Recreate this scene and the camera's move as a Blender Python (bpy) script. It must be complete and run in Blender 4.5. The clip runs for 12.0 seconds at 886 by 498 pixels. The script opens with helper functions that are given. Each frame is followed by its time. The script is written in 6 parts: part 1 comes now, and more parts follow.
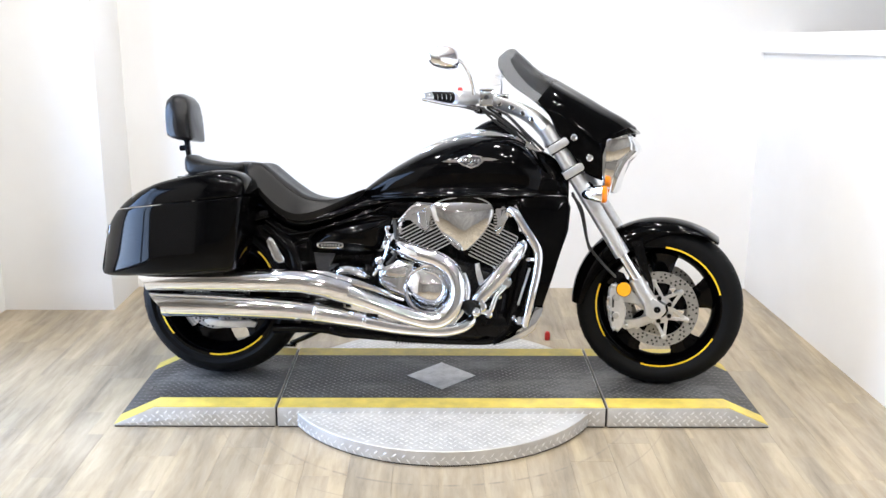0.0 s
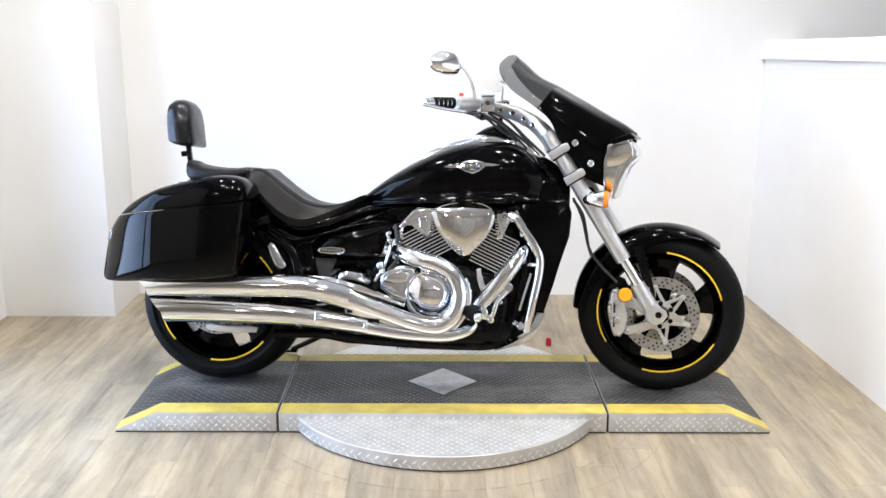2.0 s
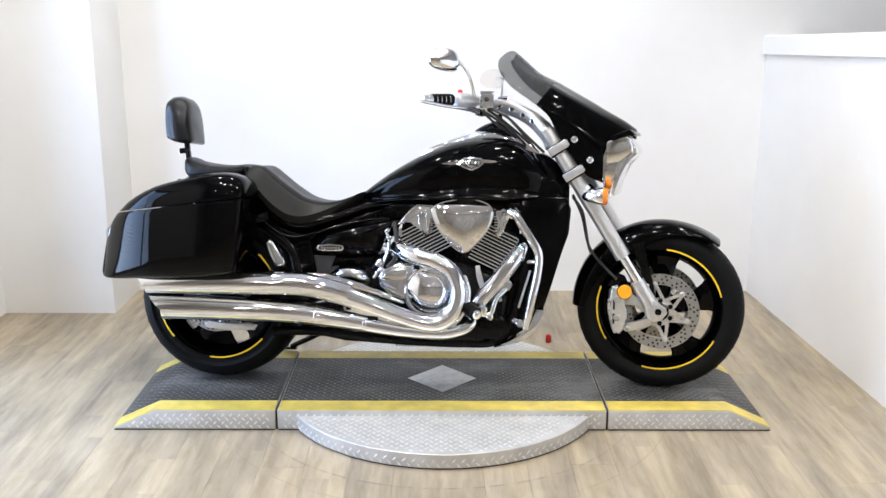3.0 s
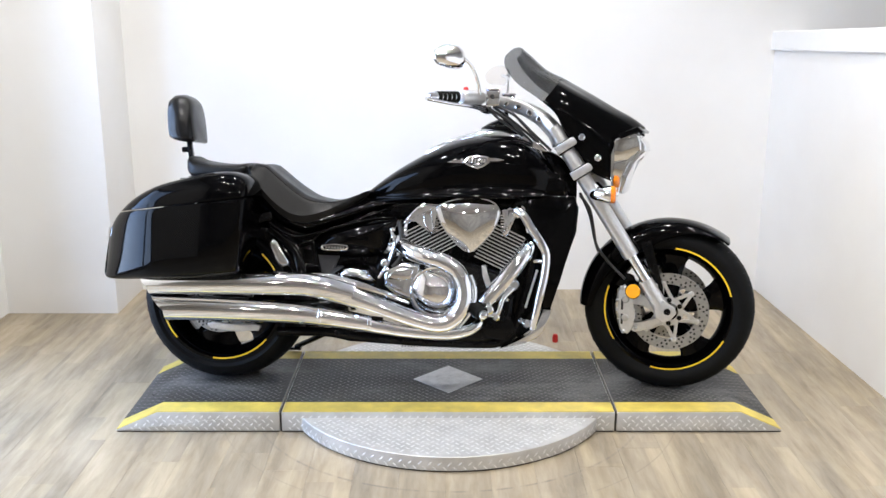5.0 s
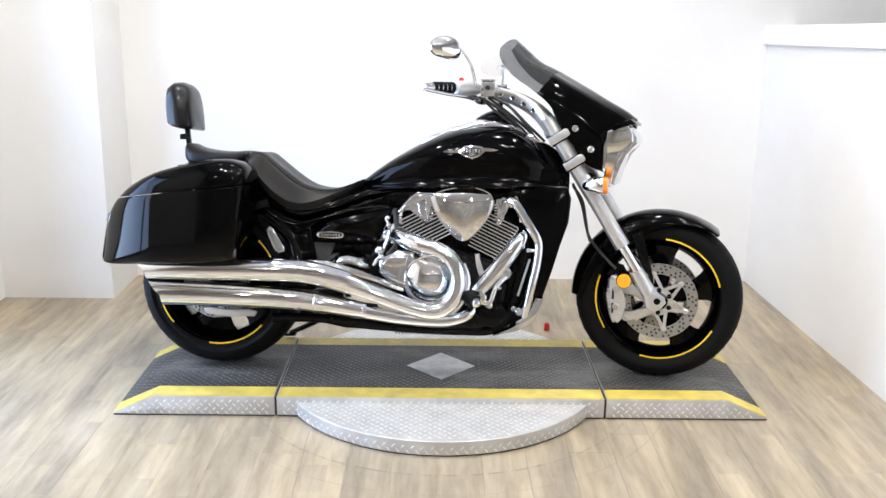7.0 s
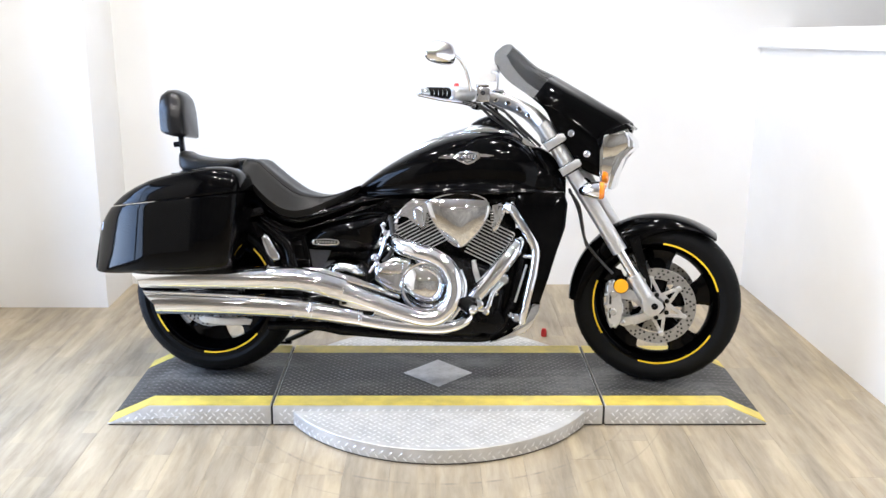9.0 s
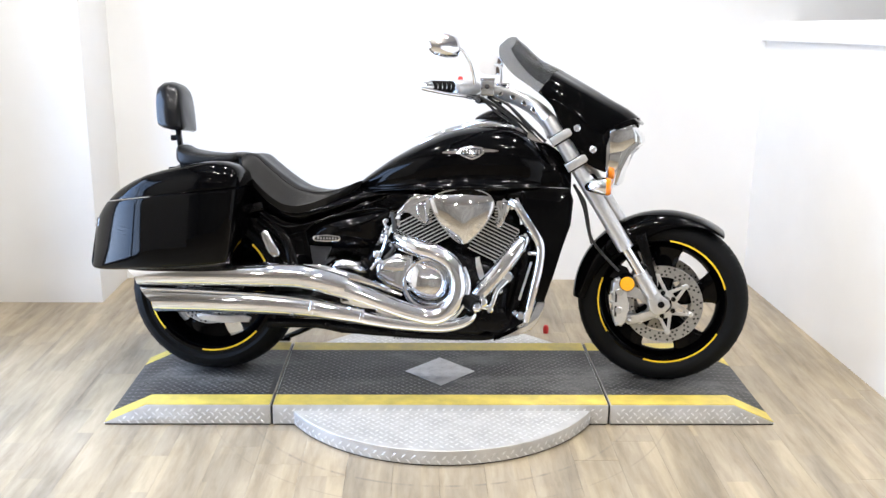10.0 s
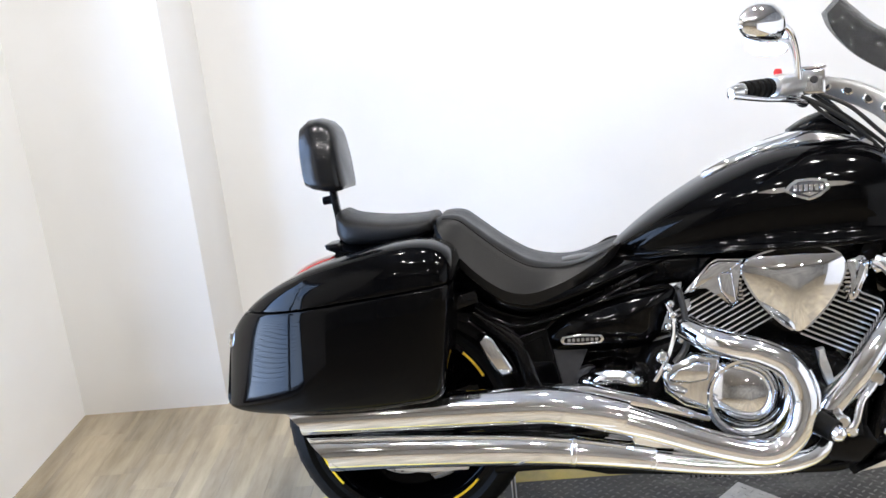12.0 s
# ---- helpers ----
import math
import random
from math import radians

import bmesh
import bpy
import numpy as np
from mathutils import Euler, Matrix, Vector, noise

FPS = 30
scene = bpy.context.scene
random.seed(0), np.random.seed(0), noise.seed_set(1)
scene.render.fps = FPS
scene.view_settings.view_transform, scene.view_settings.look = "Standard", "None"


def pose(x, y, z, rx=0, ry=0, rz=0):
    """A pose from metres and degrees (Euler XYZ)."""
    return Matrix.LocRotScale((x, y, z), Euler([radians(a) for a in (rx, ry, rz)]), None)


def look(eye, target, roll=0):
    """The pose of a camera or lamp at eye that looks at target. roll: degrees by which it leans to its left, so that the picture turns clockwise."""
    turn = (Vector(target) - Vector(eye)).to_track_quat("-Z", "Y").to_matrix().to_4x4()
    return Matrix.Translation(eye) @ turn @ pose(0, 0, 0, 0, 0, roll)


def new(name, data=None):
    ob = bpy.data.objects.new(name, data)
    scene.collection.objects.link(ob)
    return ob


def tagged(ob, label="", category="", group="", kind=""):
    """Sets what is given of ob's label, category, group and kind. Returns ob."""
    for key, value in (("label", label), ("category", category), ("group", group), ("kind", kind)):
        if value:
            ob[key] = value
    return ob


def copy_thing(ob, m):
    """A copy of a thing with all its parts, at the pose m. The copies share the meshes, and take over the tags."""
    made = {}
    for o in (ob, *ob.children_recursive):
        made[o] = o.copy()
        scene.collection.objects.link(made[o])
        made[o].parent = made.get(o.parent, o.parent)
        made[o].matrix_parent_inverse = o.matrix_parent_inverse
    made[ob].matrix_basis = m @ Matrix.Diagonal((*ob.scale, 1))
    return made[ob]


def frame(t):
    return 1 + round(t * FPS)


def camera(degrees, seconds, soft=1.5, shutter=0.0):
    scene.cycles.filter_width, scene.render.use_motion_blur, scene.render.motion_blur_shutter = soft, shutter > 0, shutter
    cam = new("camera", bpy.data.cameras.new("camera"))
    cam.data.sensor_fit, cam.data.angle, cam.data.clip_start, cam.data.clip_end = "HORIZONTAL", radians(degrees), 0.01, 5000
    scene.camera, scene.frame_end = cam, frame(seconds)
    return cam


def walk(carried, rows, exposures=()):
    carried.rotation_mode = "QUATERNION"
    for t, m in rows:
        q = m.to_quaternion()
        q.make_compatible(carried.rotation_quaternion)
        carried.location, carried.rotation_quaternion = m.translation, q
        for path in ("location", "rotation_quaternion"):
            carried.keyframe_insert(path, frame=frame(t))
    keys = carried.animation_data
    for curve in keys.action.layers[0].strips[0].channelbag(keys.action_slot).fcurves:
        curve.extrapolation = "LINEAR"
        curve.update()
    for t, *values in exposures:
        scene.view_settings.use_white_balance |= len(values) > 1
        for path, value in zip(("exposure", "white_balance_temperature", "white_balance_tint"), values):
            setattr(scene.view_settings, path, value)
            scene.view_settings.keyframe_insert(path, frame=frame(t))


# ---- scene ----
cam = camera(49.0, 12.0)
PATH = [
    (0, (-0.025, -3.625, 1.551), (-0.012, -1.69, 1.046), 0.3),
    (0.5, (-0.033, -3.629, 1.541), (-0.015, -1.694, 1.037), 0.2),
    (1, (-0.028, -3.629, 1.543), (-0.014, -1.692, 1.045), 0.1),
    (1.5, (-0.032, -3.627, 1.549), (-0.018, -1.691, 1.05), 0.5),
    (2, (-0.03, -3.631, 1.536), (-0.017, -1.691, 1.05), 0.3),
    (2.5, (-0.021, -3.623, 1.55), (-0.008, -1.687, 1.049), 0.3),
    (3, (-0.017, -3.619, 1.545), (-0.009, -1.682, 1.047), 0.2),
    (5, (-0.022, -3.572, 1.542), (-0.023, -1.636, 1.038), 0.0),
    (5.5, (-0.012, -3.589, 1.547), (-0.005, -1.655, 1.037), 0.5),
    (6, (-0.015, -3.614, 1.554), (0.001, -1.681, 1.04), 0.6),
    (6.5, (-0.021, -3.627, 1.55), (0.001, -1.694, 1.037), 0.6),
    (7, (-0.029, -3.624, 1.55), (-0.014, -1.693, 1.026), 0.7),
    (9, (-0.033, -3.602, 1.548), (-0.008, -1.669, 1.035), 0.3),
    (9.5, (-0.031, -3.585, 1.55), (-0.012, -1.653, 1.034), 0.6),
    (10, (-0.076, -3.531, 1.555), (-0.033, -1.604, 1.022), 0.6),
    (10.2, (-0.156, -3.514, 1.547), (-0.048, -1.596, 0.992), 0.5),
    (10.3, (-0.145, -3.506, 1.505), (-0.044, -1.588, 0.950), -0.7),
    (10.5, (-0.198, -3.434, 1.524), (-0.144, -1.522, 0.937), -0.7),
    (10.6, (-0.246, -3.380, 1.514), (-0.182, -1.467, 0.935), -1.1),
    (10.7, (-0.258, -3.326, 1.489), (-0.194, -1.413, 0.907), -2.0),
    (10.8, (-0.237, -3.201, 1.502), (-0.226, -1.293, 0.903), -3.3),
    (11, (-0.249, -3.017, 1.525), (-0.371, -1.099, 0.97), -4.6),
    (11.1, (-0.267, -2.931, 1.534), (-0.407, -1.002, 1.025), -4.7),
    (11.2, (-0.306, -2.862, 1.542), (-0.502, -0.946, 1.004), -3.6),
    (11.3, (-0.334, -2.779, 1.534), (-0.593, -0.869, 0.997), -3.4),
    (11.4, (-0.397, -2.695, 1.548), (-0.653, -0.778, 1.034), -3.8),
    (11.5, (-0.446, -2.614, 1.524), (-0.653, -0.691, 1.017), -3.9),
    (11.6, (-0.487, -2.526, 1.537), (-0.642, -0.606, 0.996), -3.9),
    (12, (-0.622, -2.225, 1.558), (-0.72, -0.318, 0.966), -5.8),
]
walk(cam, [(t, look(eye, target, roll)) for t, eye, target, roll in PATH], [(0.0, 0.0), (1.0, 0.0), (3.0, -0.2), (5.0, -0.22), (5.8, -0.22), (7.0, -0.09), (9.0, -0.02), (10.5, -0.02), (11.2, -0.16), (12.0, -0.2)])

# ---- light: white showroom, bulbs in the ceiling, daylight from a side window ----
scene.view_settings.exposure = 0.0
world = bpy.data.worlds.new("room_world")
scene.world = world
world.use_nodes = True
world.node_tree.nodes["Background"].inputs["Color"].default_value = (0.75, 0.85, 1.0, 1)
world.node_tree.nodes["Background"].inputs["Strength"].default_value = 0.3

LAMP_WATTS, HALL_WATTS = 16.5, 14.5
CEILING = 3.0
# the last five are added to brighten the hall that the chrome mirrors
LAMPS = [(-1.25, 0.05), (-0.5, 0.15), (0.45, 0.15), (1.15, 0.05), (-1.3, -1.6), (-1.05, -1.95), (-0.4, -1.75), (0.75, -1.55), (1.0, -1.95), (1.3, -1.55),
         (-2.3, -4.5), (0.1, -4.4), (2.3, -4.5), (-1.2, -5.9), (1.3, -5.9)]


def bulb_light(x, y, watts):
    d = bpy.data.lights.new("bulb_light", "AREA")
    d.shape, d.size, d.energy, d.color = "DISK", 0.125, watts, (1.0, 0.975, 0.945)
    ob = new("bulb_light", d)
    ob.matrix_world = pose(x, y, CEILING - 0.135)
    return ob


for lx, ly in LAMPS:
    bulb_light(lx, ly, HALL_WATTS if ly < -3 else LAMP_WATTS)

# ---- materials ----


def mat(name):
    m = bpy.data.materials.new(name)
    m.use_nodes = True
    return m, m.node_tree.nodes, m.node_tree.links, m.node_tree.nodes["Principled BSDF"]


def put(b, **kw):
    for key, value in kw.items():
        key = {"base": "Base Color", "rough": "Roughness", "metal": "Metallic", "coat": "Coat Weight", "coatrough": "Coat Roughness",
               "ior": "IOR", "spec": "Specular IOR Level", "trans": "Transmission Weight", "alpha": "Alpha"}[key]
        b.inputs[key].default_value = (*value, 1) if isinstance(value, tuple) else value


def noise_node(n, l, scale, detail=4.0, stretch=(1, 1, 1), coord="Object", rough=0.55):
    c = n.new("ShaderNodeTexCoord")
    mp = n.new("ShaderNodeMapping")
    mp.inputs["Scale"].default_value = stretch
    l.new(c.outputs[coord], mp.inputs["Vector"])
    t = n.new("ShaderNodeTexNoise")
    t.inputs["Scale"].default_value, t.inputs["Detail"].default_value, t.inputs["Roughness"].default_value = scale, detail, rough
    l.new(mp.outputs["Vector"], t.inputs["Vector"])
    return t


def ramp(n, l, source, stops):
    r = n.new("ShaderNodeValToRGB")
    while len(r.color_ramp.elements) < len(stops):
        r.color_ramp.elements.new(0.5)
    for e, (p, c) in zip(r.color_ramp.elements, stops):
        e.position, e.color = p, (*c, 1) if isinstance(c, tuple) else (c, c, c, 1)
    l.new(source, r.inputs["Fac"])
    return r.outputs["Color"]


def bump(n, l, b, source, strength, distance):
    bp = n.new("ShaderNodeBump")
    bp.inputs["Strength"].default_value, bp.inputs["Distance"].default_value = strength, distance
    l.new(source, bp.inputs["Height"])
    l.new(bp.outputs["Normal"], b.inputs["Normal"])
    return bp


def simple(name, base, rough, metal=0.0, vary=0.15, scale=25.0, relief=0.0, coat=0.0, coord="Object", detail=4.0, spec=0.5):
    """A surface of one kind with grain in its colour, its gloss and, where asked, its relief."""
    m, n, l, b = mat(name)
    put(b, base=base, rough=rough, metal=metal, coat=coat, coatrough=0.03, spec=spec)
    t = noise_node(n, l, scale, detail, coord=coord)
    lo, hi = 1 - vary, 1 + vary
    l.new(ramp(n, l, t.outputs["Fac"], [(0.3, tuple(min(1, c * lo) for c in base)), (0.7, tuple(min(1, c * hi) for c in base))]), b.inputs["Base Color"])
    l.new(ramp(n, l, t.outputs["Fac"], [(0.25, max(0.0, rough * (1 - vary))), (0.75, min(1.0, rough * (1 + vary)))]), b.inputs["Roughness"])
    if relief:
        bump(n, l, b, t.outputs["Fac"], 0.5, relief)
    return m


def wall_paint():
    m, n, l, b = mat("white_wall_paint")
    put(b, rough=0.6)
    t = noise_node(n, l, 1.3, 5)
    l.new(ramp(n, l, t.outputs["Fac"], [(0.3, (0.80, 0.79, 0.775)), (0.7, (0.86, 0.86, 0.855))]), b.inputs["Base Color"])
    fine = noise_node(n, l, 160, 3)
    bump(n, l, b, fine.outputs["Fac"], 0.25, 0.001)
    return m


def plank_wood():
    m, n, l, b = mat("pale_oak_vinyl")
    info = n.new("ShaderNodeObjectInfo")
    geo = n.new("ShaderNodeNewGeometry")
    off = n.new("ShaderNodeVectorMath")
    off.operation = "MULTIPLY_ADD"
    comb = n.new("ShaderNodeCombineXYZ")
    for k in ("X", "Y", "Z"):
        l.new(info.outputs["Random"], comb.inputs[k])
    l.new(comb.outputs["Vector"], off.inputs[0])
    off.inputs[1].default_value = (37.0, 61.0, 13.0)
    l.new(geo.outputs["Position"], off.inputs[2])
    mp = n.new("ShaderNodeMapping")
    mp.inputs["Scale"].default_value = (1.0, 0.13, 1.0)
    l.new(off.outputs["Vector"], mp.inputs["Vector"])
    grain = n.new("ShaderNodeTexNoise")
    grain.inputs["Scale"].default_value, grain.inputs["Detail"].default_value, grain.inputs["Distortion"].default_value = 34, 9, 0.3
    grain.inputs["Roughness"].default_value = 0.66
    l.new(mp.outputs["Vector"], grain.inputs["Vector"])
    broad = n.new("ShaderNodeTexNoise")
    broad.inputs["Scale"].default_value, broad.inputs["Detail"].default_value = 9.0, 7
    flow = n.new("ShaderNodeMapping")
    flow.inputs["Scale"].default_value = (1.0, 0.16, 1.0)
    l.new(geo.outputs["Position"], flow.inputs["Vector"])
    broad.inputs["Distortion"].default_value = 0.2
    l.new(flow.outputs["Vector"], broad.inputs["Vector"])
    swap = n.new("ShaderNodeMapping")
    swap.inputs["Rotation"].default_value = (0, 0, radians(90))
    phase = n.new("ShaderNodeVectorMath")
    phase.operation = "MULTIPLY_ADD"
    l.new(comb.outputs["Vector"], phase.inputs[0])
    phase.inputs[1].default_value = (0.0, 23.0, 0.0)
    l.new(geo.outputs["Position"], phase.inputs[2])
    l.new(phase.outputs["Vector"], swap.inputs["Vector"])
    strip = n.new("ShaderNodeTexBrick")
    for key, value in (("Scale", 1.0), ("Brick Width", 0.52), ("Row Height", 0.076), ("Mortar Size", 0.0)):
        strip.inputs[key].default_value = value
    strip.offset, strip.offset_frequency = 0.37, 2
    strip.inputs["Color1"].default_value, strip.inputs["Color2"].default_value = (0, 0, 0, 1), (1, 1, 1, 1)
    l.new(swap.outputs["Vector"], strip.inputs["Vector"])
    c1 = ramp(n, l, grain.outputs["Fac"], [(0.30, (0.165, 0.135, 0.098)), (0.5, (0.325, 0.277, 0.205)), (0.70, (0.45, 0.39, 0.303))])
    c0 = ramp(n, l, broad.outputs["Fac"], [(0.34, (0.195, 0.165, 0.127)), (0.52, (0.335, 0.28, 0.203)), (0.68, (0.46, 0.40, 0.308))])
    tone = n.new("ShaderNodeMix")
    tone.data_type, tone.blend_type = "RGBA", "MULTIPLY"
    tone.inputs["Factor"].default_value = 1.0
    l.new(c0, tone.inputs["A"])
    l.new(ramp(n, l, strip.outputs["Color"], [(0.0, (0.83, 0.82, 0.80)), (0.35, (0.95, 0.925, 0.88)), (0.65, (1.06, 1.02, 0.93)), (1.0, (1.17, 1.13, 1.01))]), tone.inputs["B"])
    c2 = tone.outputs["Result"]
    mix = n.new("ShaderNodeMix")
    mix.data_type = "RGBA"
    mix.inputs["Factor"].default_value = 0.62
    l.new(c1, mix.inputs["A"])
    l.new(c2, mix.inputs["B"])
    tint = n.new("ShaderNodeMix")
    tint.data_type, tint.blend_type = "RGBA", "MULTIPLY"
    tint.inputs["Factor"].default_value = 1.0
    l.new(mix.outputs["Result"], tint.inputs["A"])
    l.new(ramp(n, l, info.outputs["Random"], [(0.0, (1.0, 1.0, 1.0)), (1.0, (1.07, 1.06, 1.05))]), tint.inputs["B"])
    # scuffed ring that the turning platform has left on the floor
    sep = n.new("ShaderNodeVectorMath")
    sep.operation = "MULTIPLY"
    sep.inputs[1].default_value = (1, 1, 0)
    l.new(geo.outputs["Position"], sep.inputs[0])
    ln = n.new("ShaderNodeVectorMath")
    ln.operation = "LENGTH"
    l.new(sep.outputs["Vector"], ln.inputs[0])
    ring = ramp(n, l, ln.outputs["Value"], [(0.7405, 0.0), (0.7445, 0.85), (0.7485, 0.85), (0.7525, 0.12), (0.79, 0.16), (0.83, 0.0), (0.871, 0.0), (0.875, 0.45), (0.878, 0.0)])
    patch = ramp(n, l, noise_node(n, l, 3.0, 5, coord="Generated").outputs["Fac"], [(0.4, 0.0), (0.6, 1.0)])
    amount = n.new("ShaderNodeMath")
    amount.operation = "MULTIPLY"
    l.new(ring, amount.inputs[0])
    l.new(patch, amount.inputs[1])
    worn = n.new("ShaderNodeMix")
    worn.data_type = "RGBA"
    l.new(amount.outputs["Value"], worn.inputs["Factor"])
    l.new(tint.outputs["Result"], worn.inputs["A"])
    worn.inputs["B"].default_value = (0.17, 0.145, 0.12, 1)
    l.new(worn.outputs["Result"], b.inputs["Base Color"])
    l.new(ramp(n, l, grain.outputs["Fac"], [(0.3, 0.5), (0.7, 0.36)]), b.inputs["Roughness"])
    bump(n, l, b, grain.outputs["Fac"], 0.25, 0.0008)
    return m


def worn_deck():
    """Dark deck coating with pale dust and tyre marks."""
    m, n, l, b = mat("dark_deck_coating")
    t = noise_node(n, l, 4.2, 8, stretch=(0.6, 1.8, 1), coord="Object", rough=0.62)
    f = noise_node(n, l, 90, 3)
    c = ramp(n, l, t.outputs["Fac"], [(0.34, (0.007, 0.0069, 0.0066)), (0.42, (0.026, 0.0255, 0.0245)), (0.54, (0.042, 0.0415, 0.040)), (0.68, (0.14, 0.137, 0.131))])
    mix = n.new("ShaderNodeMix")
    mix.data_type, mix.blend_type = "RGBA", "MULTIPLY"
    mix.inputs["Factor"].default_value = 0.6
    l.new(c, mix.inputs["A"])
    l.new(ramp(n, l, f.outputs["Fac"], [(0.3, 0.55), (0.7, 1.3)]), mix.inputs["B"])
    l.new(mix.outputs["Result"], b.inputs["Base Color"])
    put(b, rough=0.5)
    bump(n, l, b, f.outputs["Fac"], 0.4, 0.001)
    return m


def leather():
    m, n, l, b = mat("black_seat_leather")
    put(b, base=(0.0055, 0.0053, 0.0053), rough=0.38, spec=0.23)
    c = n.new("ShaderNodeTexCoord")
    v = n.new("ShaderNodeTexVoronoi")
    v.inputs["Scale"].default_value = 420
    l.new(c.outputs["Object"], v.inputs["Vector"])
    t = noise_node(n, l, 14, 4)
    l.new(ramp(n, l, t.outputs["Fac"], [(0.3, 0.33), (0.7, 0.45)]), b.inputs["Roughness"])
    bump(n, l, b, v.outputs["Distance"], 0.35, 0.0007)
    return m


def gloss_vinyl():
    m, n, l, b = mat("black_padded_vinyl")
    put(b, base=(0.006, 0.006, 0.0065), rough=0.2, spec=0.4)
    t = noise_node(n, l, 11, 4)
    l.new(ramp(n, l, t.outputs["Fac"], [(0.3, 0.16), (0.7, 0.27)]), b.inputs["Roughness"])
    bump(n, l, b, noise_node(n, l, 260, 3).outputs["Fac"], 0.2, 0.0006)
    return m


def black_paint():
    m, n, l, b = mat("gloss_black_paint")
    put(b, base=(0.0010, 0.0010, 0.0012), rough=0.12, spec=0.03, coat=0.2, coatrough=0.02)
    t = noise_node(n, l, 9, 3)
    l.new(ramp(n, l, t.outputs["Fac"], [(0.3, 0.09), (0.7, 0.15)]), b.inputs["Roughness"])
    return m


def chrome_metal():
    m, n, l, b = mat("polished_chrome")
    put(b, base=(0.90, 0.915, 0.945), metal=1.0, rough=0.06)
    t = noise_node(n, l, 18, 4)
    l.new(ramp(n, l, t.outputs["Fac"], [(0.3, 0.035), (0.75, 0.10)]), b.inputs["Roughness"])
    bump(n, l, b, t.outputs["Fac"], 0.04, 0.0006)
    return m


def smoke_shield():
    m, n, l, b = mat("smoked_acrylic")
    put(b, base=(0.004, 0.004, 0.0045), rough=0.04, spec=0.3)
    tr = n.new("ShaderNodeBsdfTransparent")
    tr.inputs["Color"].default_value = (0.62, 0.62, 0.62, 1)
    mx = n.new("ShaderNodeMixShader")
    mx.inputs["Fac"].default_value = 0.16
    l.new(tr.outputs["BSDF"], mx.inputs[1])
    l.new(b.outputs["BSDF"], mx.inputs[2])
    l.new(mx.outputs["Shader"], n["Material Output"].inputs["Surface"])
    return m


def clear_lens(name, tint, rough=0.05):
    m, n, l, b = mat(name)
    put(b, base=tint, rough=rough, coat=1.0, spec=0.6)
    t = noise_node(n, l, 60, 2)
    l.new(ramp(n, l, t.outputs["Fac"], [(0.3, rough), (0.7, rough * 2)]), b.inputs["Roughness"])
    return m


def glow(name, color, strength):
    m, n, l, b = mat(name)
    e = n.new("ShaderNodeEmission")
    e.inputs["Color"].default_value, e.inputs["Strength"].default_value = (*color, 1), strength
    l.new(e.outputs["Emission"], n["Material Output"].inputs["Surface"])
    return m


def sky_backdrop():
    """Pale blue daylight with cloud outside the window."""
    m, n, l, b = mat("daylight_outside")
    t = noise_node(n, l, 0.8, 4)
    e = n.new("ShaderNodeEmission")
    l.new(ramp(n, l, t.outputs["Fac"], [(0.35, (0.38, 0.58, 1.0)), (0.7, (0.68, 0.81, 1.0))]), e.inputs["Color"])
    e.inputs["Strength"].default_value = 15.0
    l.new(e.outputs["Emission"], n["Material Output"].inputs["Surface"])
    return m


M_WALL, M_PLANK, M_DECK = wall_paint(), plank_wood(), worn_deck()
M_CEIL = simple("grey_ceiling_paint", (0.50, 0.49, 0.47), 0.8, vary=0.1, scale=3)
M_HALL = simple("grey_hall_paint", (0.43, 0.42, 0.40), 0.8, vary=0.25, scale=2)
M_LAMP = simple("lamp_housing_enamel", (0.7, 0.7, 0.7), 0.4, vary=0.05)
# paler copy of the plate's metal, with the lozenges' glint in its colour
M_LOZENGE = simple("bright_tread_lozenges", (0.78, 0.78, 0.77), 0.3, metal=0.6, vary=0.1, scale=20)
M_PLATE = simple("galvanised_tread_plate", (0.55, 0.543, 0.525), 0.42, metal=0.45, vary=0.14, scale=14, relief=0.0006)
M_STRIPE = simple("yellow_safety_paint", (0.60, 0.47, 0.10), 0.45, vary=0.2, scale=16, relief=0.0005)
M_TREAD = simple("worn_tread_tops", (0.15, 0.148, 0.143), 0.45, vary=0.5, scale=7, coord="Object")
M_BARE = simple("bare_steel", (0.5, 0.5, 0.5), 0.4, metal=0.7, vary=0.2, scale=30)
# hinge steel; also laid in for the shade below decks and in caliper slots
M_GAP = simple("dark_hinge_and_gap_shade", (0.03, 0.03, 0.03), 0.5, metal=0.4)
M_PAINT, M_CHROME, M_LEATHER, M_SMOKE = black_paint(), chrome_metal(), leather(), smoke_shield()
M_VINYL = gloss_vinyl()
M_RUBBER = simple("tyre_rubber", (0.0042, 0.0042, 0.0044), 0.6, vary=0.25, scale=40, relief=0.0006, spec=0.12)
M_SATIN = simple("satin_aluminium", (0.66, 0.66, 0.66), 0.33, metal=0.8, vary=0.06, scale=60)
M_ALLOY = simple("cast_alloy", (0.58, 0.58, 0.57), 0.4, metal=0.9, vary=0.1, scale=90, relief=0.0005)
M_DISC = simple("brushed_disc_steel", (0.40, 0.40, 0.395), 0.36, metal=0.85, vary=0.12, scale=70)
M_BLACK = simple("satin_black_metal", (0.0035, 0.0035, 0.0038), 0.17, vary=0.3, scale=30, relief=0.0002, spec=0.15)
M_PLASTIC = simple("matt_black_plastic", (0.012, 0.012, 0.013), 0.5, vary=0.15, scale=120, relief=0.0003, spec=0.3)
M_GREY = simple("grey_plastic", (0.035, 0.035, 0.038), 0.45, vary=0.12, scale=80, relief=0.0003, spec=0.3)
